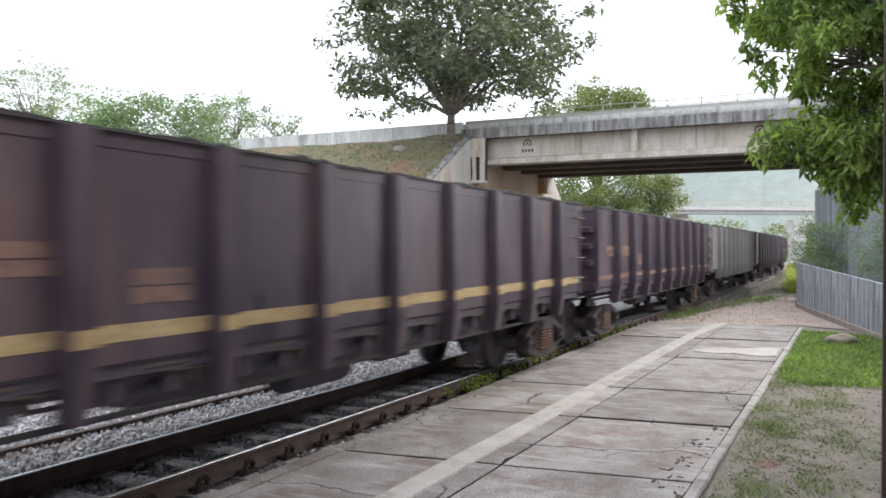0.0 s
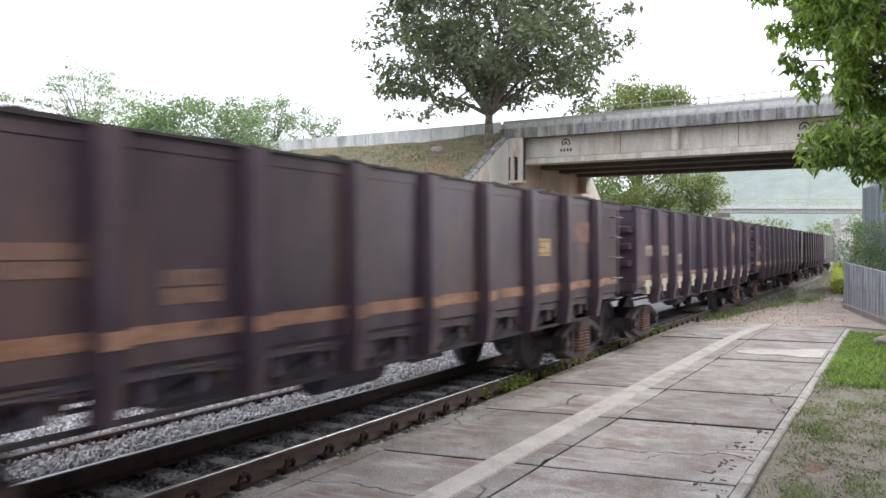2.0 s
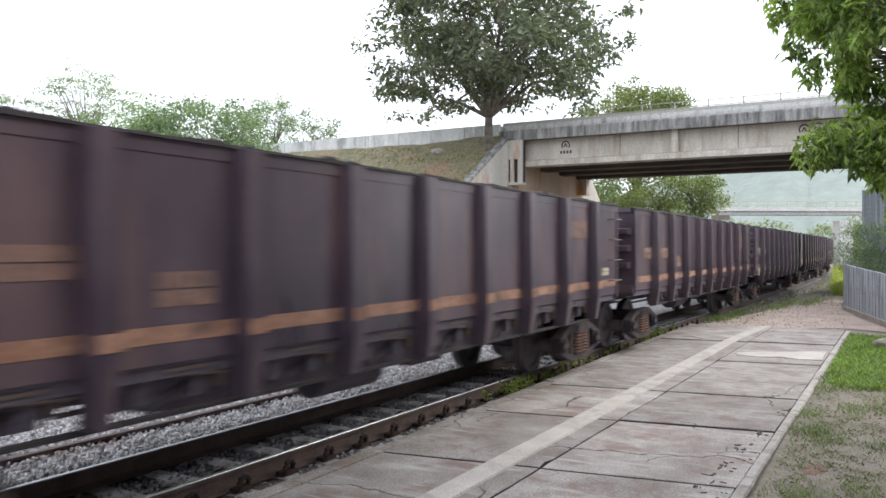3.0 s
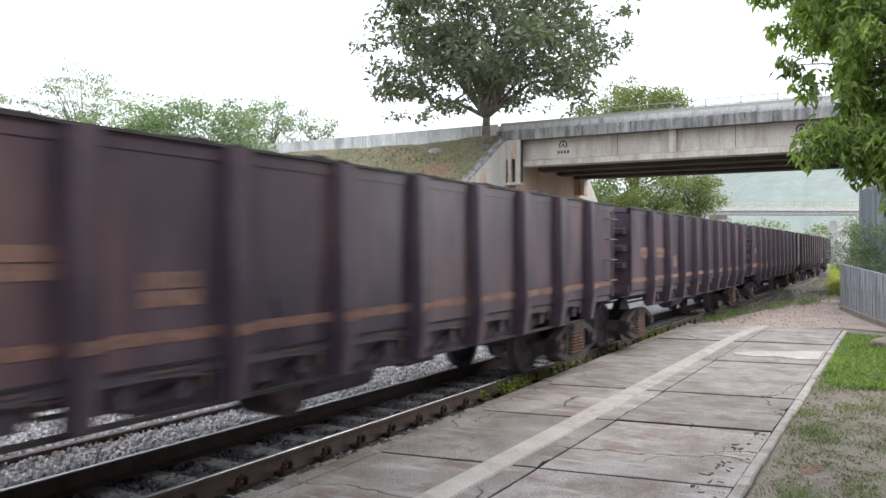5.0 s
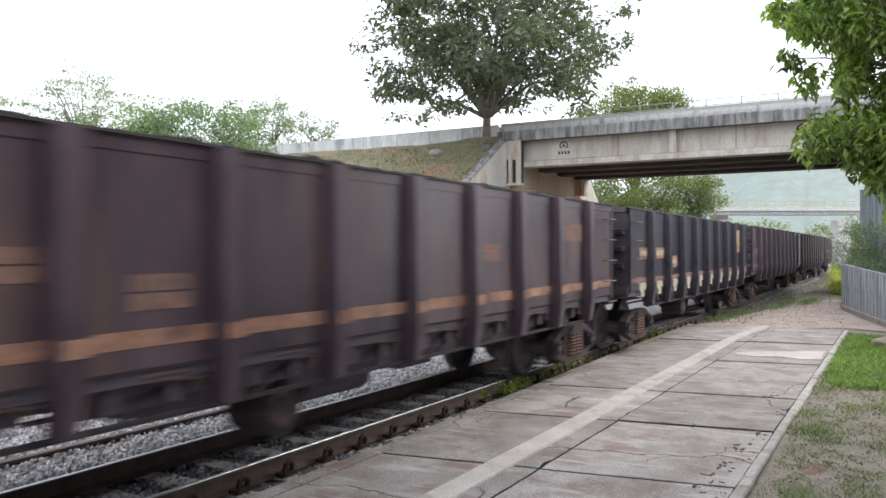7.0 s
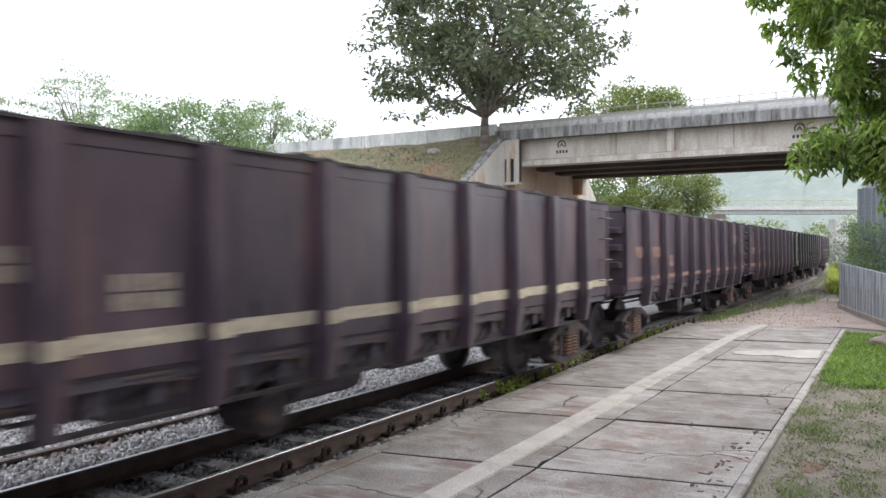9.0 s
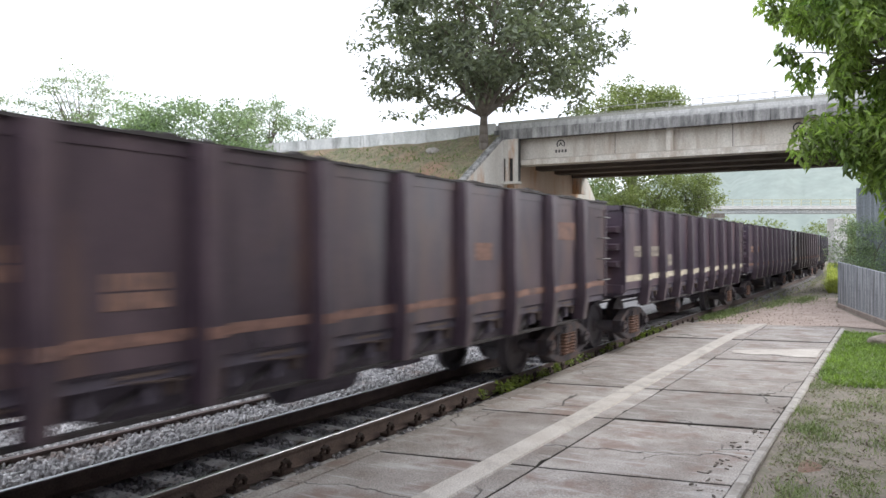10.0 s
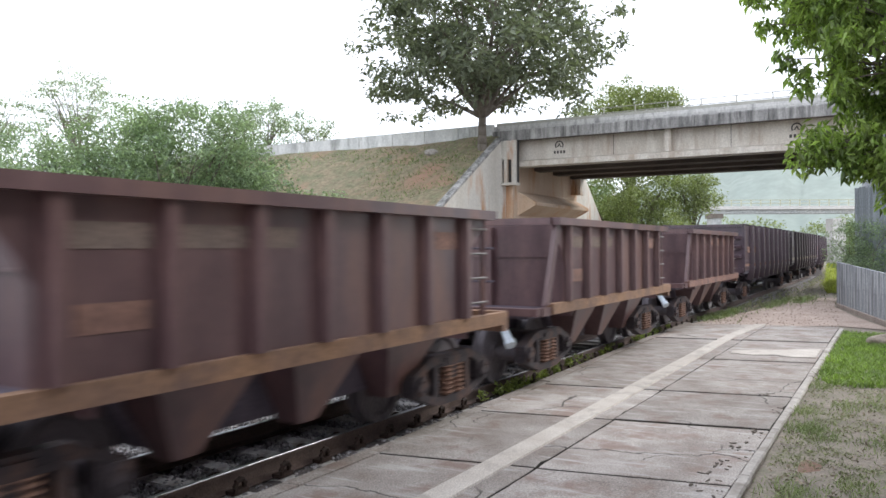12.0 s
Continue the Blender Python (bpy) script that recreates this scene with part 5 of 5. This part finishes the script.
    part("floor", shared("wagon_floor", M_UNDER, lambda g: g.box(-HALF + 0.02, HALF - 0.02, -SIDE + 0.03, SIDE - 0.03, 1.0, 1.09)), None, wagon)

    def spine(g):
        g.box(-HALF + 0.1, HALF - 0.1, -0.17, 0.17, 0.70, 0.99)
    part("centre_sill", shared("centre_sill", M_UNDER, spine), None, wagon)
    for x in RIBS[1:-1]:
        part("cross_bearer", shared("cross_bearer", M_UNDER, lambda g: g.box(-0.05, 0.05, -1.1, 1.1, 0.90, 0.99)), None, wagon, at=pose(x, 0, 0))
    for s in (-1, 1):
        part("side_girder", shared("side_girder" + str(s), M_UNDER, lambda g, s=s: g.prism([(-3.5, 0.995), (-3.2, 0.76), (-2.8, 0.69), (2.8, 0.69), (3.2, 0.76), (3.5, 0.995)], "y", *sorted((s * 0.86, s * 1.02)))), None, wagon)

    def tank(g):
        g.tube((-0.9, -0.55, 0.62), (0.1, -0.55, 0.62), 0.19, 14)
        g.box(0.5, 1.2, -0.8, -0.35, 0.58, 0.86)
        g.tube((-3.4, -0.42, 0.7), (3.4, -0.42, 0.7), 0.022, 6)
        g.tube((1.2, -0.6, 0.7), (3.6, -0.25, 0.62), 0.03, 6)
    def reservoir(g):
        g.tube((0, -1.16, 0), (0, -0.72, 0), 0.19, 14)
        g.tube((0, -1.19, 0), (0, -1.16, 0), 0.12, 14, 0.17)
        for x in (-0.16, 0.12):
            g.box(x, x + 0.04, -1.05, -0.85, 0.1, 0.45)
    if tank_height:
        part("air_reservoir", shared("air_reservoir", M_BOGIE, reservoir), None, wagon, "hanging air reservoir", at=pose(-1.7, 0, tank_height))
    part("brake_cylinder", shared("brake_cylinder", M_UNDER, tank), None, wagon, "black brake tank and rods")
    for x0, x1, z0, z1, m in marks:
        if m in (MARK_ORANGE, MARK_CREAM):
            def strokes(g, x0=x0, x1=x1, z0=z0, z1=z1):
                rng = random.Random(int(1000 * (x0 + z0)))
                rows = max(1, round((z1 - z0) / 0.10))
                step = (z1 - z0) / rows
                for k in range(rows):
                    x, z = x0 + rng.uniform(0, 0.08), z0 + step * k
                    while x < x1 - 0.04:
                        w = rng.uniform(0.035, 0.085)
                        g.box(x, min(x1, x + w), -SIDE - 0.005, -SIDE, z + step * 0.05, z + step * 0.93)
                        x += w + rng.choice((0.010, 0.012, 0.03))
            part("lettering", shared("strokes%.2f%.2f%.2f%.2f" % (x0, x1, z0, z1), m, strokes), None, wagon, "faded unreadable painted bars")
            continue

        def plate(g, x0=x0, x1=x1, z0=z0, z1=z1):
            g.box(x0, x1, -SIDE - 0.006, -SIDE, z0, z1)
        part("painted_panel", shared("painted_panel%.2f%.2f%.2f%.2f" % (x0, x1, z0, z1), m, plate), None, wagon, "faded painted panel with unreadable lettering")

        def bars(g, x0=x0, x1=x1, z0=z0, z1=z1):
            rows = max(1, int((z1 - z0) / 0.07)) if z1 - z0 < 0.5 else 2
            for k in range(rows):
                z = z0 + (z1 - z0) * (k + 0.5) / rows
                g.box(x0 + 0.05, x1 - 0.05 - 0.1 * (k % 2), -SIDE - 0.010, -SIDE - 0.006, z - 0.006, z + 0.006)
        if m is STRIPE_ORANGE:
            def letters(g, x0=x0, x1=x1, z0=z0, z1=z1):
                x, mid = x0 + 0.06, (z0 + z1) / 2
                while x < x1 - 0.1:
                    g.box(x, x + 0.045, -SIDE - 0.010, -SIDE - 0.006, mid - 0.05, mid + 0.05)
                    x += 0.065
            part("lettering", shared("letters%.2f%.2f%.2f%.2f" % (x0, x1, z0, z1), M_CREAM, letters), None, wagon, "pale unreadable bars")
        elif m is not STRIPE_RED:
            part("lettering", shared("lettering%.2f%.2f%.2f%.2f" % (x0, x1, z0, z1), STRIPE_ORANGE if m is M_TAN else M_LABEL_DARK, bars), None, wagon, "faded unreadable bars")
    return wagon


def hopper(body, stripe, label, marks=()):
    wagon = thing("hopper_wagon", label, "railway wagon", group="wagons of the train")
    L, W, top, low = 2.95, 1.33, 2.27, 1.10
    for s in (-1, 1):
        def side(g, s=s):
            y0, y1 = sorted((s * (W - 0.02), s * W))
            back = 0.80 if s > 0 else 0.40
            g.prism([(L - 0.45, low), (L - 0.45, 1.73), (L - 0.40, 1.83), (L - 0.02, top - 0.10), (L - 0.02, top - 0.05), (-L + 0.02, top - 0.05), (-L + 0.02, top - 0.10), (-L + back - 0.08, 1.80), (-L + back, 1.66), (-L + back, low)], "y", y0, y1)
        part("side_panel", shared("hopper_side" + str(s), body, side), None, wagon)
        part("top_rail", shared("hopper_rail" + str(s), body, lambda g, s=s: g.box(-L - 0.02, L + 0.02, *sorted((s * (W - 0.04), s * (W + 0.12))), top - 0.10, top)), None, wagon)

        def rib(g, s=s):
            g.hexa([(-0.06, s * W, low), (0.06, s * W, low), (0.045, s * (W + 0.09), low), (-0.045, s * (W + 0.09), low), (-0.06, s * W, top - 0.1), (0.06, s * W, top - 0.1), (0.045, s * (W + 0.09), top - 0.1), (-0.045, s * (W + 0.09), top - 0.1)])
        for k in range(7):
            part("rib", shared("hopper_rib" + str(s), body, rib), None, wagon, at=pose(-2.44 + 0.80 * k, 0, 0))
        part("side_sill", shared("hopper_sill" + str(s), stripe, lambda g, s=s: g.box(-L - 0.1, L + 0.45, *sorted((s * (W - 0.06), s * (W + 0.05))), low - 0.15, low - 0.005)), None, wagon, "faded painted side sill")

        part("frame_sill", shared("frame_sill" + str(s), body, lambda g, s=s: g.box(-L - 0.40, -L - 0.105, *sorted((s * (W - 0.10), s * (W + 0.02))), low - 0.16, low - 0.05)), None, wagon)

        def brace(g, s=s):
            y0, y1 = sorted((s * (W - 0.01), s * (W + 0.05)))
            g.prism([(-L + 0.17, top - 0.1), (-L + 0.03, top - 0.1), (-L - 0.36, 1.09), (-L - 0.22, 1.09)], "y", y0, y1)
        if s < 0:
            part("end_brace", shared("hopper_brace" + str(s), body, brace), None, wagon)
        for k in range(3):
            def chute(g, s=s):
                a, b = s * (W - 0.16), s * (W - 0.66)
                g.hexa([(-0.10, b, 0.34), (0.14, b, 0.34), (0.14, s * (W - 0.42), 0.34), (-0.10, s * (W - 0.42), 0.34), (-0.46, b, 0.945), (0.50, b, 0.945), (0.50, a, 0.945), (-0.46, a, 0.945)])
            part("discharge_chute", shared("discharge_chute" + str(s), WAGON_RUST, chute), None, wagon, "dusty brown discharge chute", at=pose(-1.12 + 1.37 * k, 0, 0))
        for k in range(4):
            def rung(g, s=s):
                y = s * (W + 0.05)
                g.tube((0, y, 0), (0.4, y, 0), 0.013, 6)
            part("ladder_rung", shared("hopper_rung" + str(s), M_RUNG, rung), None, wagon, at=pose(L - 0.52, 0, 1.25 + 0.27 * k))
        if s < 0:
            part("corner_post", shared("corner_post" + str(s), body, lambda g, s=s: g.tube((L - 0.08, s * (W - 0.02), 1.1), (L - 0.08, s * (W - 0.02), top), 0.035, 6)), None, wagon)

    for e in (-1, 1):
        inset = L - (0.80 if e < 0 else 0.45)

        def sheet(g, e=e, d=inset):
            g.box(*sorted((e * (d - 0.02), e * (d + 0.005))), -W + 0.021, W - 0.021, 0.86, top - 0.06)
            g.box(*sorted((e * (d + 0.004), e * (d + 0.03))), -W + 0.03, W - 0.03, 1.715, 1.74)
        part("end_panel", shared("hopper_end" + str(e), body, sheet), None, wagon)
        part("end_post", shared("hopper_end_post" + str(e), body, lambda g, e=e, d=inset: g.box(*sorted((e * (d + 0.006), e * (d + 0.11))), -0.055, 0.055, 0.985, top - 0.102)), None, wagon)
    for e in (-1, 1):
        part("end_rail", shared("end_rail" + str(e), body, lambda g, e=e: g.box(*sorted((e * (L - 0.08), e * (L + 0.07))), -W, W, top - 0.10, top - 0.004)), None, wagon)
        part("end_sill", shared("end_sill" + str(e), stripe if e > 0 else body, lambda g, e=e: g.box(*sorted((e * (L + 0.40), e * (L + 0.55))), -W, W, 0.86 if e > 0 else 0.95, 1.10 if e > 0 else 1.05)), None, wagon)
        coupler(wagon, e * (L + 0.45), e)
        add_bogie(wagon, e * 2.55)
    part("handrail", shared("hopper_handrail", M_UNDER, lambda g: [g.tube((L + 0.45, -1.2, z), (L + 0.45, 1.2, z), 0.014, 6) for z in (1.45, 1.85)] + [g.tube((L + 0.45, y, 1.1), (L + 0.45, y, 1.85), 0.014, 6) for y in (0.3, 1.2)]), None, wagon)

    def spine(g):
        g.box(-L - 0.4, L + 0.4, -0.17, 0.17, 0.62, 0.95)
        g.box(-L - 0.45, -L + 0.80, -1.15, 1.15, 0.90, 0.98)
        g.prism([(-1.75, 0.94), (-1.3, 0.42), (2.0, 0.42), (2.4, 0.94)][::-1], "y", -0.70, 0.70)
        g.box(L - 0.5, L + 0.45, -1.1, 1.1, 0.92, 1.02)
    part("centre_sill", shared("hopper_spine", M_UNDER, spine), None, wagon)
    for x0, x1, z0, z1, m in marks:
        part("painted_panel", shared("hopper_mark%.2f%.2f" % (x0, z0), m, lambda g, q=(x0, x1, z0, z1): g.box(q[0], q[1], -W - 0.005, -W, q[2], q[3])), None, wagon, "faded painted patch")
    part("air_tank", shared("air_tank", M_UNDER, lambda g: g.tube((L + 0.05, -0.9, 1.16), (L + 0.05, 0.4, 1.16), 0.13, 12)), None, wagon, "black air tank")
    part("hose_end", shared("hose_end", M_HOSE, lambda g: g.tube((-L - 0.60, -0.95, 0.62), (-L - 0.48, -0.80, 0.80), 0.055, 12).tube((-L - 0.63, -0.99, 0.57), (-L - 0.60, -0.95, 0.62), 0.075, 12)), None, wagon, "pale blue hose fitting")
    return wagon


PITCH, SPEED, REAR_AT, REAR_T = 13.30, 13.25, 7.06, 5.5
HOPPER_PITCH = 8.03
TRAIN = []


def label_marks(m, wide=True):
    """The two lettered panels near a wagon's rear, and smaller ones."""
    out = [(RIBS[0] + 0.50, RIBS[1] - 0.10, 1.66, 1.87, m), (RIBS[1] + 0.22, RIBS[2] - 0.12, 1.66, 1.87, m)]
    if wide:
        out.append((RIBS[2] + 0.40, RIBS[3] - 0.3, 1.46, 1.70, m))
    return out


def make_train():
    dark, rust, pale = WAGON_DARK, WAGON_RUST, WAGON_PALE
    black = WAGON_BLACK
    tell = {"patchy": "rust-patched ribbed steel gondola wagon", "black": "blue-black ribbed steel gondola wagon", "dark": "soot-dark ribbed steel gondola wagon", "rust": "rusty brown ribbed steel gondola wagon", "pale": "pale grey ribbed steel gondola wagon"}
    O, Y, R, C = STRIPE_ORANGE, STRIPE_YELLOW, STRIPE_RED, STRIPE_PALE
    # number in the train, body, stripe, pockets, marks
    plan = [(-6, "rust", O, False, None), (-5, "rust", R, False, None), (-4, "dark", R, False, C), (-3, "dark", R, False, None), (-2, "pale", None, False, None), (-1, "dark", R, False, O),
            (0, "dark", Y, False, O), (1, "dark", R, True, C), (2, "patchy", O, False, O), (3, "dark", O, False, O), (4, "dark", R, False, O),
            (5, "dark", R, False, O), (6, "black", R, True, O), (7, "patchy", O, False, O), (8, "dark", R, False, O), (9, "dark", C, False, C), (10, "patchy", R, False, O)]
    names = {id(O): "an orange stripe", id(Y): "a yellow stripe", id(R): "a worn red stripe", id(C): "a cream stripe"}
    for n, kind, stripe, pockets, mark in plan:
        body = {"black": black, "patchy": WAGON_PATCHY, "dark": dark, "rust": rust, "pale": pale}[kind]
        label = tell[kind] + (" with " + names[id(stripe)] if stripe else " without a stripe")
        marks = label_marks(MARK_CREAM if mark is C else MARK_ORANGE) if mark else []
        if n == 6:
            marks = label_marks(STRIPE_ORANGE)
        if n == 6:      # a large panel and a lined plate near the front
            marks += [(RIBS[8] + 0.09, RIBS[9] - 0.10, 1.75, 2.38, M_TAN), (RIBS[9] + 0.10, RIBS[10] - 0.36, 1.45, 1.87, M_CREAM)]
        if n == 1:
            marks += [(RIBS[9] + 0.2, RIBS[10] - 0.35, 1.42, 1.75, STRIPE_YELLOW), (RIBS[7] + 0.2, RIBS[8] - 0.2, 1.9, 2.25, STRIPE_RED)]
        if n == 2:
            marks += [(RIBS[7] + 0.3, RIBS[8] - 0.5, 1.72, 1.95, STRIPE_YELLOW), (RIBS[8] + 0.2, RIBS[9] - 0.2, 1.9, 2.2, STRIPE_RED)]
        if n == 3:
            marks += [(RIBS[9] + 0.45, RIBS[10] - 0.35, 1.42, 1.54, M_CREAM), (RIBS[8] + 0.3, RIBS[9] - 0.25, 2.0, 2.25, STRIPE_RED)]
        if n in (7, 8, 10):
            marks += [(RIBS[8] + 0.2, RIBS[9] - 0.2, 1.95, 2.2, STRIPE_RED), (RIBS[6] + 0.3, RIBS[7] - 0.5, 1.7, 1.9, STRIPE_RED)]
        w = gondola(body, stripe, label, marks, pockets, {5: 0.68, 6: 0.56, 7: 0.56, 8: 0.6, 9: 0.58}.get(n, 0.0), n in (6, 7))
        TRAIN.append((w, REAR_AT + HALF - PITCH * (n - 5)))
    last = REAR_AT - PITCH * 5
    for k in range(1, 6):
        w = hopper(rust, HOPPER_ORANGE if k != 1 else R, "brown steel hopper wagon with an orange sill on the rails",
                   [(-2.4, -1.75, 1.86, 2.02, M_FADED), (-1.55, -0.9, 1.86, 2.02, M_FADED), (-0.75, -0.35, 1.86, 2.02, M_FADED), (-2.3, -1.75, 1.36, 1.54, STRIPE_RED), (1.55, 2.25, 1.84, 2.02, STRIPE_RED)] if k > 1 else
                   [(-1.55 + 0.83 * j, -0.98 + 0.83 * j, 1.9, 2.08, STRIPE_RED) for j in range(4)])
        TRAIN.append((w, last - 5.14 - HOPPER_PITCH * (k - 1) + {1: 0.11, 2: -0.02, 3: 0.10}.get(k, 0.0)))


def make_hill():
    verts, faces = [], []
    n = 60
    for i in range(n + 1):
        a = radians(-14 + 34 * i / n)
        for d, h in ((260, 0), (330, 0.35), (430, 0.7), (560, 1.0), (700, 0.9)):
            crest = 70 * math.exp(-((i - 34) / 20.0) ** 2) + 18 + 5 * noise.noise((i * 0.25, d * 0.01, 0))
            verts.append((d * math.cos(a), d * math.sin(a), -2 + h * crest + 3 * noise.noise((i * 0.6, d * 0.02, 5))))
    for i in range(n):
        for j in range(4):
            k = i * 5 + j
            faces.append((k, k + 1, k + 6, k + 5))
    tagged(new("backdrop", raw_mesh("backdrop", verts, faces, M_HILL, True)), "wooded hill in the distance, haze put into its pale green", "hill", kind="structure")


def make_footbridge():
    fb = thing("footbridge", "pale concrete footbridge with yellow railings far along the track", "bridge", pose(101.6, 20.0, 0, 0, 0, -60), kind="structure")
    part("girder", Geo().box(0, 18, -1.0, 1.0, 6.05, 6.55), M_FOOTBRIDGE, fb)
    part("deck", Geo().box(-0.2, 18, -1.3, 1.3, 6.55, 6.95), M_FOOT_DECK, fb)
    for k in range(16):
        part("railing_post", Geo().box(1.2 * k - 0.05, 1.2 * k + 0.05, -1.28, -1.18, 6.95, 7.75), M_FOOT_RAIL, fb)
    for z in (7.25, 7.65):
        part("railing_bar", Geo().box(0, 18, -1.27, -1.19, z, z + 0.08), M_FOOT_RAIL, fb)
    part("pier_cap", Geo().box(-0.1, 1.5, -1.0, 1.0, 5.5, 6.05), M_BARK, fb, "brown bearing block")
    part("pier", Geo().box(0.1, 1.3, -0.9, 0.9, -0.4, 5.5), M_FOOTBRIDGE, fb)
    part("pier", Geo().box(15.0, 16.6, -0.9, 0.9, -0.4, 5.4), M_FOOT_DECK, fb)


def make_post():
    p = thing("shelter_post", "dark brown steel post of the station shelter", "post", pose(3.45, -0.165, 0))
    part("shaft", Geo().chamfered(-0.06, 0.06, -0.06, 0.06, -0.05, 3.2, 0.01), M_POST, p)
    part("base_plate", Geo().chamfered(-0.11, 0.11, -0.11, 0.11, -0.06, 0.0, 0.01), M_POST, p)


def make_light_blockers():
    """Unseen roof over the camera and walls around it, added to shade wagons."""
    setting("shelter_roof", Geo().prism([(-3.0, 3.35), (4.6, 3.35), (4.6, 3.5), (0.8, 3.8), (-3.0, 3.5)], "y", -3.9, 0.35), M_BLOCKER_ROOF, "unseen roof added over the camera to block sky light", "roof")
    setting("station_wall", Geo().box(-22, -6.0, -12.0, -4.2, -0.2, 3.4), M_BLOCKER_WALL, "unseen wall added behind the camera to block sky light", "wall")
    setting("goods_shed_wall", Geo().box(-6.0, 15.5, -12.0, -4.2, -0.2, 10.5), M_BLOCKER_WALL, "unseen wall added beside the platform to shade near wagons", "wall")


def make_litter():
    rng = random.Random(61)
    g = Geo()
    for _ in range(18):
        x, y = rng.choice((rng.uniform(4.8, 9.8), rng.gauss(8.55, 0.12), rng.gauss(7.7, 0.3), rng.gauss(6.6, 0.2))), 1.17 + abs(rng.gauss(0, 0.12))
        size = rng.choice((0.006, 0.010, 0.014, 0.026))
        n = rng.randint(5, 8)
        turn, long = rng.gauss(1.5, 0.4), rng.uniform(0.2, 0.6)
        p = []
        for k in range(n):
            r = size * rng.uniform(0.55, 1.2)
            u, v = r * math.cos(6.283 * k / n), r * long * math.sin(6.283 * k / n)
            p.append((x + u * math.cos(turn) - v * math.sin(turn), y + u * math.sin(turn) + v * math.cos(turn)))
        g.prism(p, "z", 0.002, 0.006 + size * 0.1)
    gaps = Geo()
    for cx, cy in ((9.05, 1.28), (8.75, 1.24), (7.95, 1.31), (7.2, 1.33), (6.6, 1.42), (11.1, 1.43), (10.0, 1.2), (6.2, 1.22)):
        for _ in range(6):
            x, y, n = rng.gauss(cx, 0.17), max(1.16, rng.gauss(cy, 0.05)), 9
            lx, ly = rng.uniform(0.012, 0.06), rng.uniform(0.006, 0.02)
            turn = rng.gauss(0.3, 0.6)
            rim = []
            for k in range(n):
                u, v = lx * math.cos(6.283 * k / n) * rng.uniform(0.5, 1.2), ly * math.sin(6.283 * k / n) * rng.uniform(0.4, 1.3)
                rim.append((x + u * math.cos(turn) - v * math.sin(turn), y + u * math.sin(turn) + v * math.cos(turn)))
            gaps.prism(rim, "z", 0.001, 0.0085)
    tagged(new("dirt_crust", gaps.mesh("dirt_crust", M_CRUMB)), "dark crumbling dirt along the broken slab edge", "dirt", kind="stuff")
    tagged(new("leaf_litter", g.mesh("leaf_litter", M_DEBRIS)), "dark dead leaves and crumbs along the kerb", "litter", kind="stuff")


def make_bank_rock():
    g = bmesh.new()
    bmesh.ops.create_icosphere(g, subdivisions=2, radius=0.38)
    for v in g.verts:
        v.co *= 1 + 0.3 * noise.noise(v.co * 3)
        v.co.z *= 0.5
    me = bpy.data.meshes.new("boulder")
    g.to_mesh(me)
    g.free()
    me.materials.append(M_KERB)
    ob = tagged(new("boulder", me), "pale boulder half sunk in the embankment slope", "rock")
    ob.matrix_basis = pose(34.2, 20.1, 6.75, 0, -20, 30)


def make_rock():
    g = bmesh.new()
    bmesh.ops.create_icosphere(g, subdivisions=3, radius=0.3)
    for v in g.verts:
        v.co *= 1 + 0.25 * noise.noise(v.co * 4)
        v.co.z *= 0.5
        v.co.x *= 0.7
    me = bpy.data.meshes.new("rock")
    g.to_mesh(me)
    g.free()
    me.materials.append(M_ROCK)
    ob = tagged(new("rock", me), "rough pale boulder lying in the grass", "rock")
    ob.matrix_basis = pose(17.9, 0.17, 0.05, 0, 0, 20)


make_ground()
make_bank()
make_platform()
make_gravel()
make_bridge()
make_road_wall()
make_white_wall()
make_fence()
make_screen()
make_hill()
make_footbridge()
make_train()
make_trees()
make_near_tree()
make_post()
make_light_blockers()
make_litter()
make_rock()
make_bank_rock()
make_grass()
make_track()
make_stones()


def motions():
    # the train rolls away along the rails
    times = [0.5 * k for k in range(25)]
    for wagon, s0 in TRAIN:
        rows = [(t, track_pose(s0 + SPEED * (t - REAR_T))) for t in times[:-1] + [11.8]]
        walk(wagon, rows + [(12.0, track_pose(s0 + SPEED * (11.968 - REAR_T)))])
    # the wheels turn with it
    turn = math.degrees(SPEED / 0.425) / FPS
    for e, wheels in WHEELS.items():
        walk(wheels[0], [(k / FPS, pose(e * 0.68, 0, 0.42, 0, turn * k, 0)) for k in range(12 * FPS + 1)])
        done = wheels[0].animation_data
        for w in wheels[1:]:
            w.rotation_mode = "QUATERNION"
            own = w.animation_data_create()
            own.action = done.action
            own.action_slot = done.action_slot
    # boughs swing in the wind
    for bough, start, k in SWINGING:
        walk(bough, [(t, pose(*start, 2.2 * math.sin(1.9 * t + k * 0.7), 1.5 * math.sin(2.3 * t + k * 1.1), 2.5 * math.sin(1.4 * t + k * 0.5))) for t in times])


motions()
